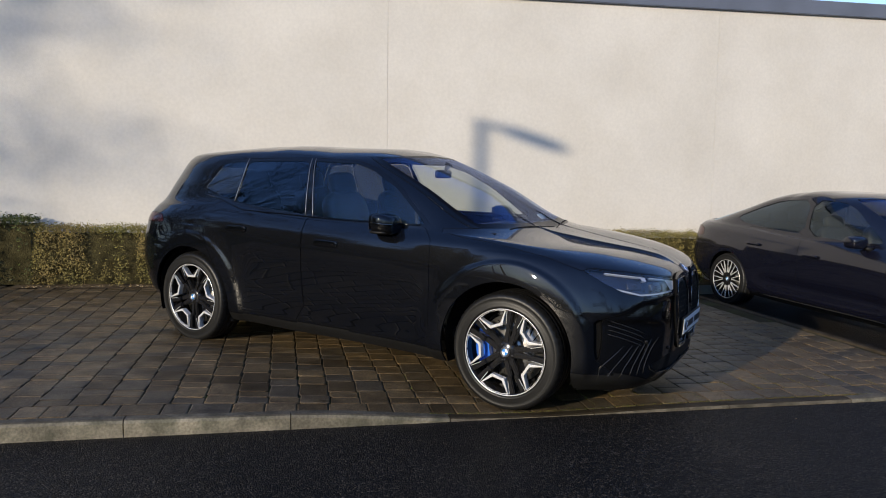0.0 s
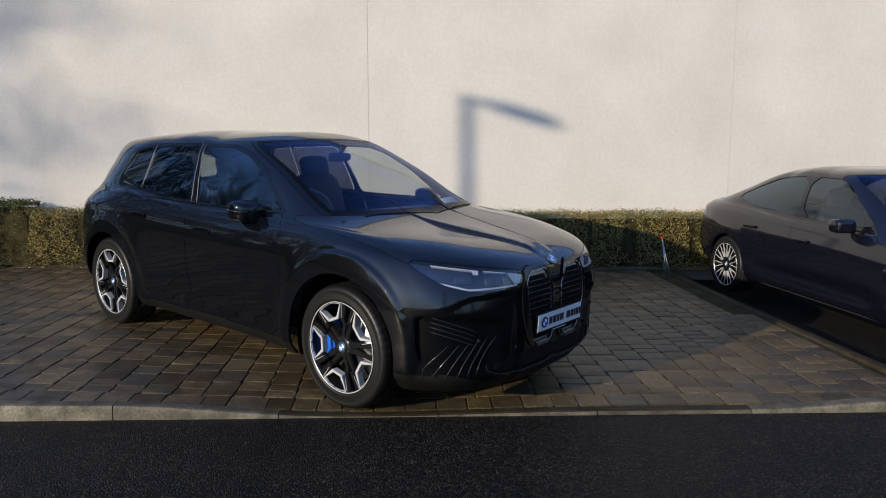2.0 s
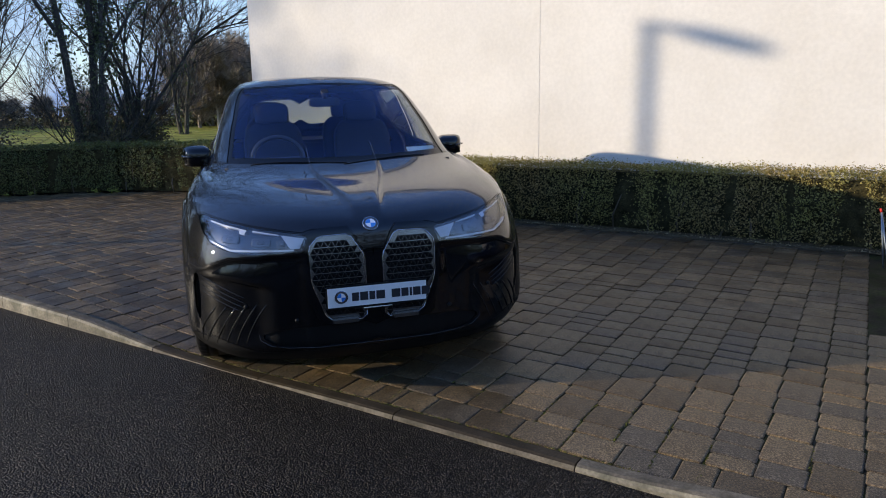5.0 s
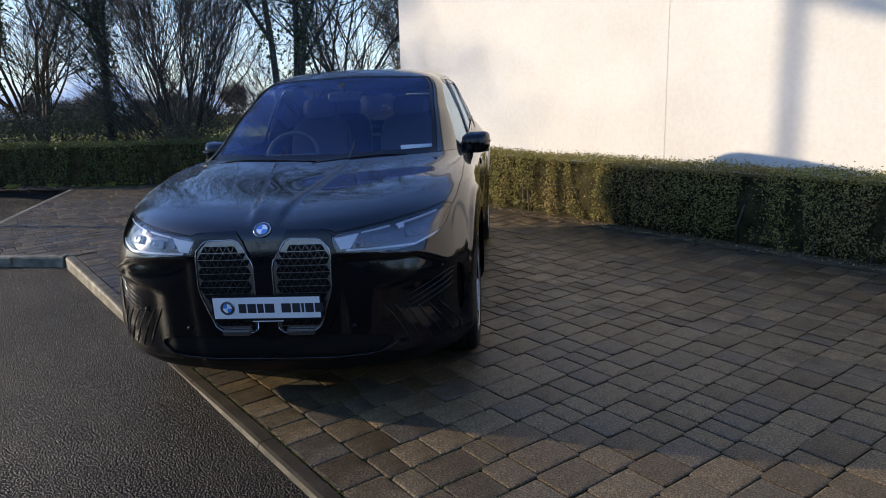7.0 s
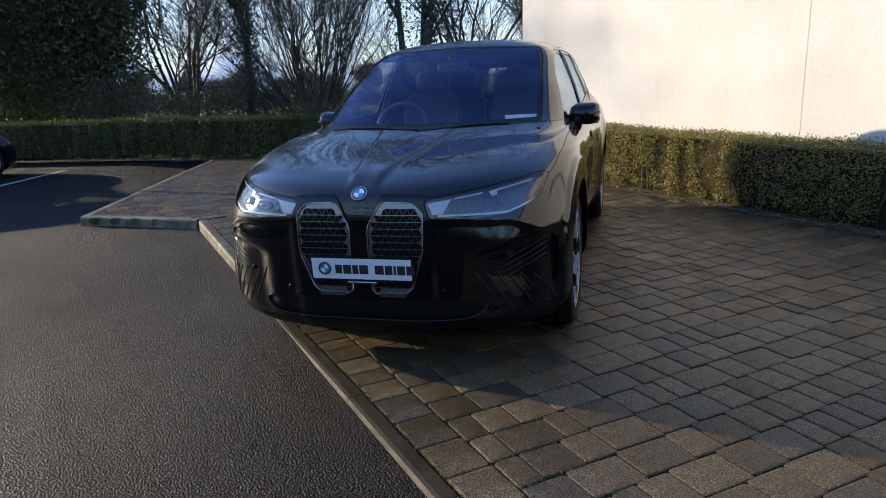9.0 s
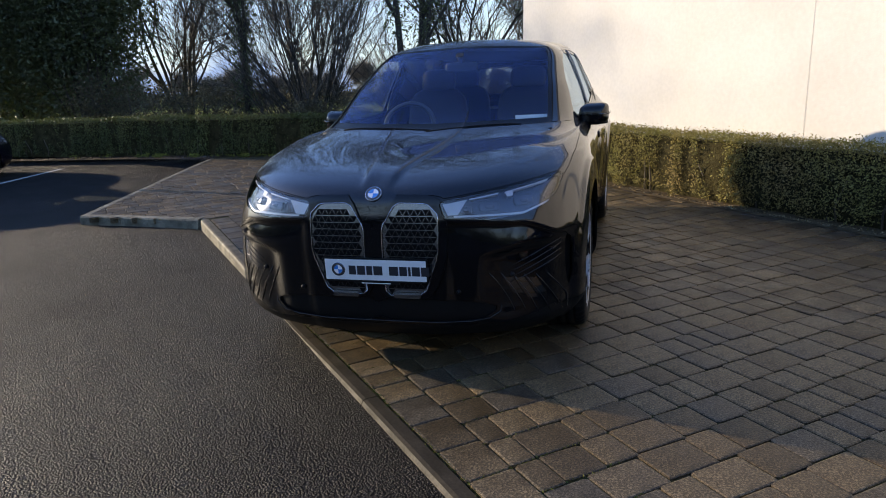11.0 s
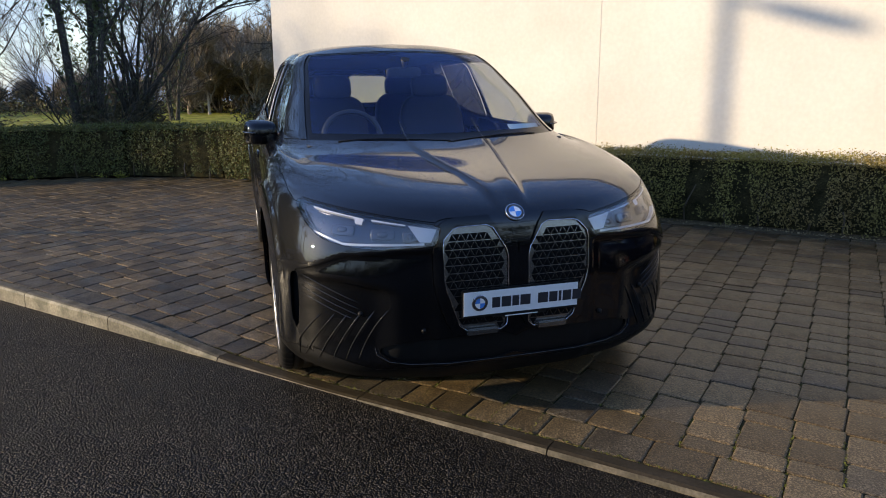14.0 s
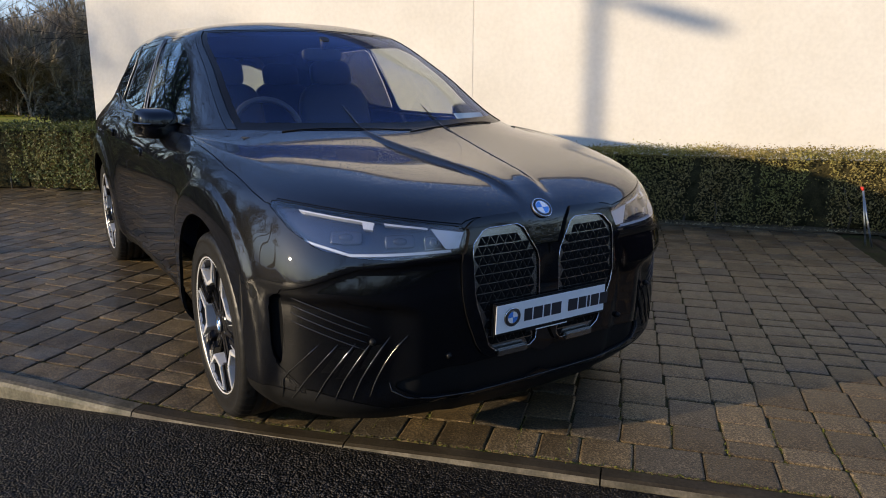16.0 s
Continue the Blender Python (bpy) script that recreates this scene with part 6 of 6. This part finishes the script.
for k, deg in enumerate((172, 196, 222, 246, 268, 292, 312)):
    a, r = radians(deg), 29 + 4 * (k % 3)
    bare_tree("bare_tree", "tall bare tree across the road", (2 - r * math.sin(a), 1 + r * math.cos(a), -.5), 13 + k % 3, 1 + k % 2, 60 + k, depth=4, spread=.75, ivy=40, lean=.2, radius=.26, twig=.014)

bare_tree("bare_tree", "fine bare tree beyond the far hedge", (-26.0, 7.2, .2), 10, 5, 81, depth=4, spread=.6, lift_=.05, lean=.4, radius=.10, twig=.008)
bare_tree("bare_tree", "fine bare tree beyond the far hedge", (-30.0, 13.5, .3), 10, 4, 82, depth=4, spread=.6, lift_=.05, lean=.4, radius=.10, twig=.009)

# a tall evergreen far across the road; only its shade reaches the wall
pine = thing("evergreen_tree", "tall evergreen with a ragged crown across the road", "tree", Matrix.Translation((-35.9, -14.5, -.6)))
bm = bmesh.new()
tube(bm, [Vector((0, 0, -.2)), Vector((.1, 0, 6)), Vector((-.1, .1, 11)), Vector((0, 0, 15.5))], [.32, .26, .18, .05], 9)
rng = np.random.default_rng(91)
spots = []
for k in range(22):
    h, a = 11.7 + 3.8 * rng.uniform(0, 1), rng.uniform(0, 2 * math.pi)
    reach = rng.uniform(.4, 2.6) * (1 - .5 * (h - 11.3) / 4.2)
    c = Vector((reach * math.cos(a), reach * math.sin(a), h + .2))
    tube(bm, [Vector((0, 0, h - .5)), (c + Vector((0, 0, h))) / 2, c], [.05, .035, .01], 5)
    spots.append(np.array(c) + np.clip(rng.normal(0, 1, (42, 3)), -2, 2) * np.array((.6, .6, .16)))
part("trunk", bm, M_BARK, pine)
leaves("crown", np.concatenate(spots), .11, 92, M_IVY, pine, "dark ragged evergreen crown")

# ---------------------------------------------------------------- street lamp, marker stakes
lamp_at = Vector((-11.5, -1.45, road(-11.5, -1.45)))
lamp = thing("street_lamp", "slim grey street lamp with a flat head", "street lamp", Matrix.Translation(lamp_at))
M_GALV = material("galvanised_steel", (0.30, 0.31, 0.32), 0.45, 0.7, vary=0.12, scale=8)
bm = bmesh.new()
lathe_pts = [Vector((0, 0, z)) for z in (0, 1.2, 1.25, 3.5, 6.93)]
tube(bm, lathe_pts, [.085, .085, .06, .055, .048], 16)
part("pole", bm, M_GALV, lamp)
bm = bmesh.new()
tube(bm, [Vector((0, .05, 6.90)), Vector((0, -.18, 6.95)), Vector((0, -.35, 6.96))], [.045, .04, .035], 10)
part("bracket", bm, M_GALV, lamp)
bm = bmesh.new()
blob(bm, (0, -.62, 6.96), (.15, .36, .055), .6)
part("lamp_head", bm, M_GALV, lamp, "flat grey lamp head")
for k, (x, y, dx, dy) in enumerate(((4.86, 8.50, -.06, .05), (4.90, 8.46, -.10, .10))):
    st = thing("marker_stake", "thin pale stake with a red tip by the hedge", "stake", Matrix.Translation((x, y, pave(x, y))), "marker stakes")
    bm = bmesh.new()
    tube(bm, [Vector((0, 0, -.05)), Vector((dx, dy, .46))], [.008, .008], 8)
    part("rod", bm, M_GALV, st)
    bm = bmesh.new()
    tube(bm, [Vector((dx, dy, .46)), Vector((dx * 1.13, dy * 1.13, .49))], [.009, .009], 8)
    part("tip", bm, M_RED, st, "red tip")

# ---------------------------------------------------------------- setts
SETT_W, SKEW = 0.196, -0.030
LENGTHS = (0.118, 0.157, 0.196, 0.248)


def sett_shape(length, width, seed):
    """A tumbled concrete block: worn corners, chamfered rim, its top at z = 0."""
    rng = np.random.default_rng(seed)
    w, l = width / 2 - .0026, length / 2 - .0026
    c = .007
    foot = [(-w, -l), (w, -l), (w, l), (-w, l)]
    outer = []
    for i, (x, y) in enumerate(foot):
        k = rng.uniform(.006, .014)
        sx, sy = math.copysign(1, x), math.copysign(1, y)
        a, b = (x, y - sy * k), (x - sx * k, y)
        outer += [a, b] if (i % 2 == 0) == (True) and i in (0, 2) else [b, a]
    inner = [(x * (1 - c / w), y * (1 - c / l)) for x, y in outer]
    v = [(x, y, -.06) for x, y in outer] + [(x, y, -.0032) for x, y in outer] + [(x, y, rng.uniform(-.0008, .0008)) for x, y in inner]
    f = [tuple(range(16, 24))]
    for i in range(8):
        j = (i + 1) % 8
        f += [(i, j, 8 + j, 8 + i), (8 + i, 8 + j, 16 + j, 16 + i)]
    return v, f


VARIANTS = {(n, k): sett_shape(n, SETT_W, 100 + k + 7 * i) for i, n in enumerate(LENGTHS) for k in range(3)}
SETT_MESH = {}
for key, (v, f) in VARIANTS.items():
    me = bpy.data.meshes.new("sett")
    me.from_pydata(v, [], f)
    me.materials.append(M_PAVER)
    SETT_MESH[key] = me
rng = np.random.default_rng(5)
verts, faces = [], []
singles = 0


def lay(x, y, key, turn=0.0):
    """Lay one sett with its middle at (x, y); the ones in the open stretch beside the car are objects of their own."""
    global singles
    e = .05
    n = Vector((-(pave(x + e, y) - pave(x - e, y)) / (2 * e) + rng.normal(0, .0045), -(pave(x, y + e) - pave(x, y - e)) / (2 * e) + rng.normal(0, .0045), 1)).normalized()
    m = Matrix.Translation((x, y, pave(x, y) + rng.normal(0, .0011))) @ Vector((0, 0, 1)).rotation_difference(n).to_matrix().to_4x4() @ Matrix.Rotation(turn + rng.normal(0, .008), 4, "Z")
    if 2.5 < x < 4.95 and y < 6.62 and singles < 300:
        ob = new("sett", SETT_MESH[key])
        ob.parent, ob.matrix_basis = PAVEMENT, m
        singles += 1
    else:
        v, f = VARIANTS[key]
        k = len(verts)
        verts.extend(tuple(m @ Vector(p)) for p in v)
        faces.extend(tuple(i + k for i in q) for q in f)


# a course along the kerb, then courses that run to the wall
x = -1.9
while x < 5.0:
    n = LENGTHS[rng.integers(1, 4)]
    lay(x + n / 2, 4.262 + SETT_W / 2, (n, rng.integers(0, 3)), math.pi / 2)
    x += n
for c in range(-47, 27):
    x0 = c * SETT_W + SETT_W / 2 - .024
    y = front_line(x0) + (SETT_W + .004 if x0 > -1.95 else .03)
    end = back_line(x0) - (.04 if x0 > -4 else -.25)
    while y < end:
        n = LENGTHS[rng.integers(0, 4)]
        xx = x0 + SKEW * (y + n / 2 - 4.4)
        if xx < 5.0 - .035 * (y - 4.3) * 1.6 + (.03):
            lay(xx, y + n / 2, (n, rng.integers(0, 3)), -math.atan(SKEW) * -1)
        y += n
me = bpy.data.meshes.new("setts")
me.from_pydata(verts, [], faces)
me.materials.append(M_PAVER)
rest = new("sett_field", me)
rest.parent = PAVEMENT
tagged(rest, "worn brown-grey concrete setts", kind="stuff")

# ---------------------------------------------------------------- moss in the joints by the kerb, grit and flecks
rng = np.random.default_rng(33)
n = 2600
col = rng.integers(-8, 27, n)
y = 4.30 + np.abs(rng.normal(0, .35, n))
x = col * SETT_W - .024 + SKEW * (y - 4.4) + rng.normal(0, .004, n)
keep = (np.array([noise.noise(Vector((a * 1.7, b * 1.7, 4))) for a, b in zip(x, y)]) > -.05) & (x < 4.85) & (x > .6)
spots = np.stack([x, y, [pave(a, b) - .001 for a, b in zip(x, y)]], 1)[keep]
row_ = np.stack([rng.uniform(.5, 4.8, 700), 4.258 + rng.normal(0, .006, 700), np.zeros(700)], 1)
row_[:, 2] = [pave(a, b) for a, b, _ in row_]
tagged(leaves("moss", np.concatenate([spots, row_]), .006, 34, M_MOSS, None), "yellow-green moss in the joints by the kerb", "moss")
grit = np.stack([rng.uniform(-6, 9, 260), rng.uniform(-.5, 4.1, 260), np.zeros(260)], 1)
grit[:, 2] = [road(a, b) + .004 for a, b, _ in grit]
tagged(leaves("grit", grit, .005, 35, M_LITTER, None), "pale grit and leaf flecks on the asphalt", "grit")
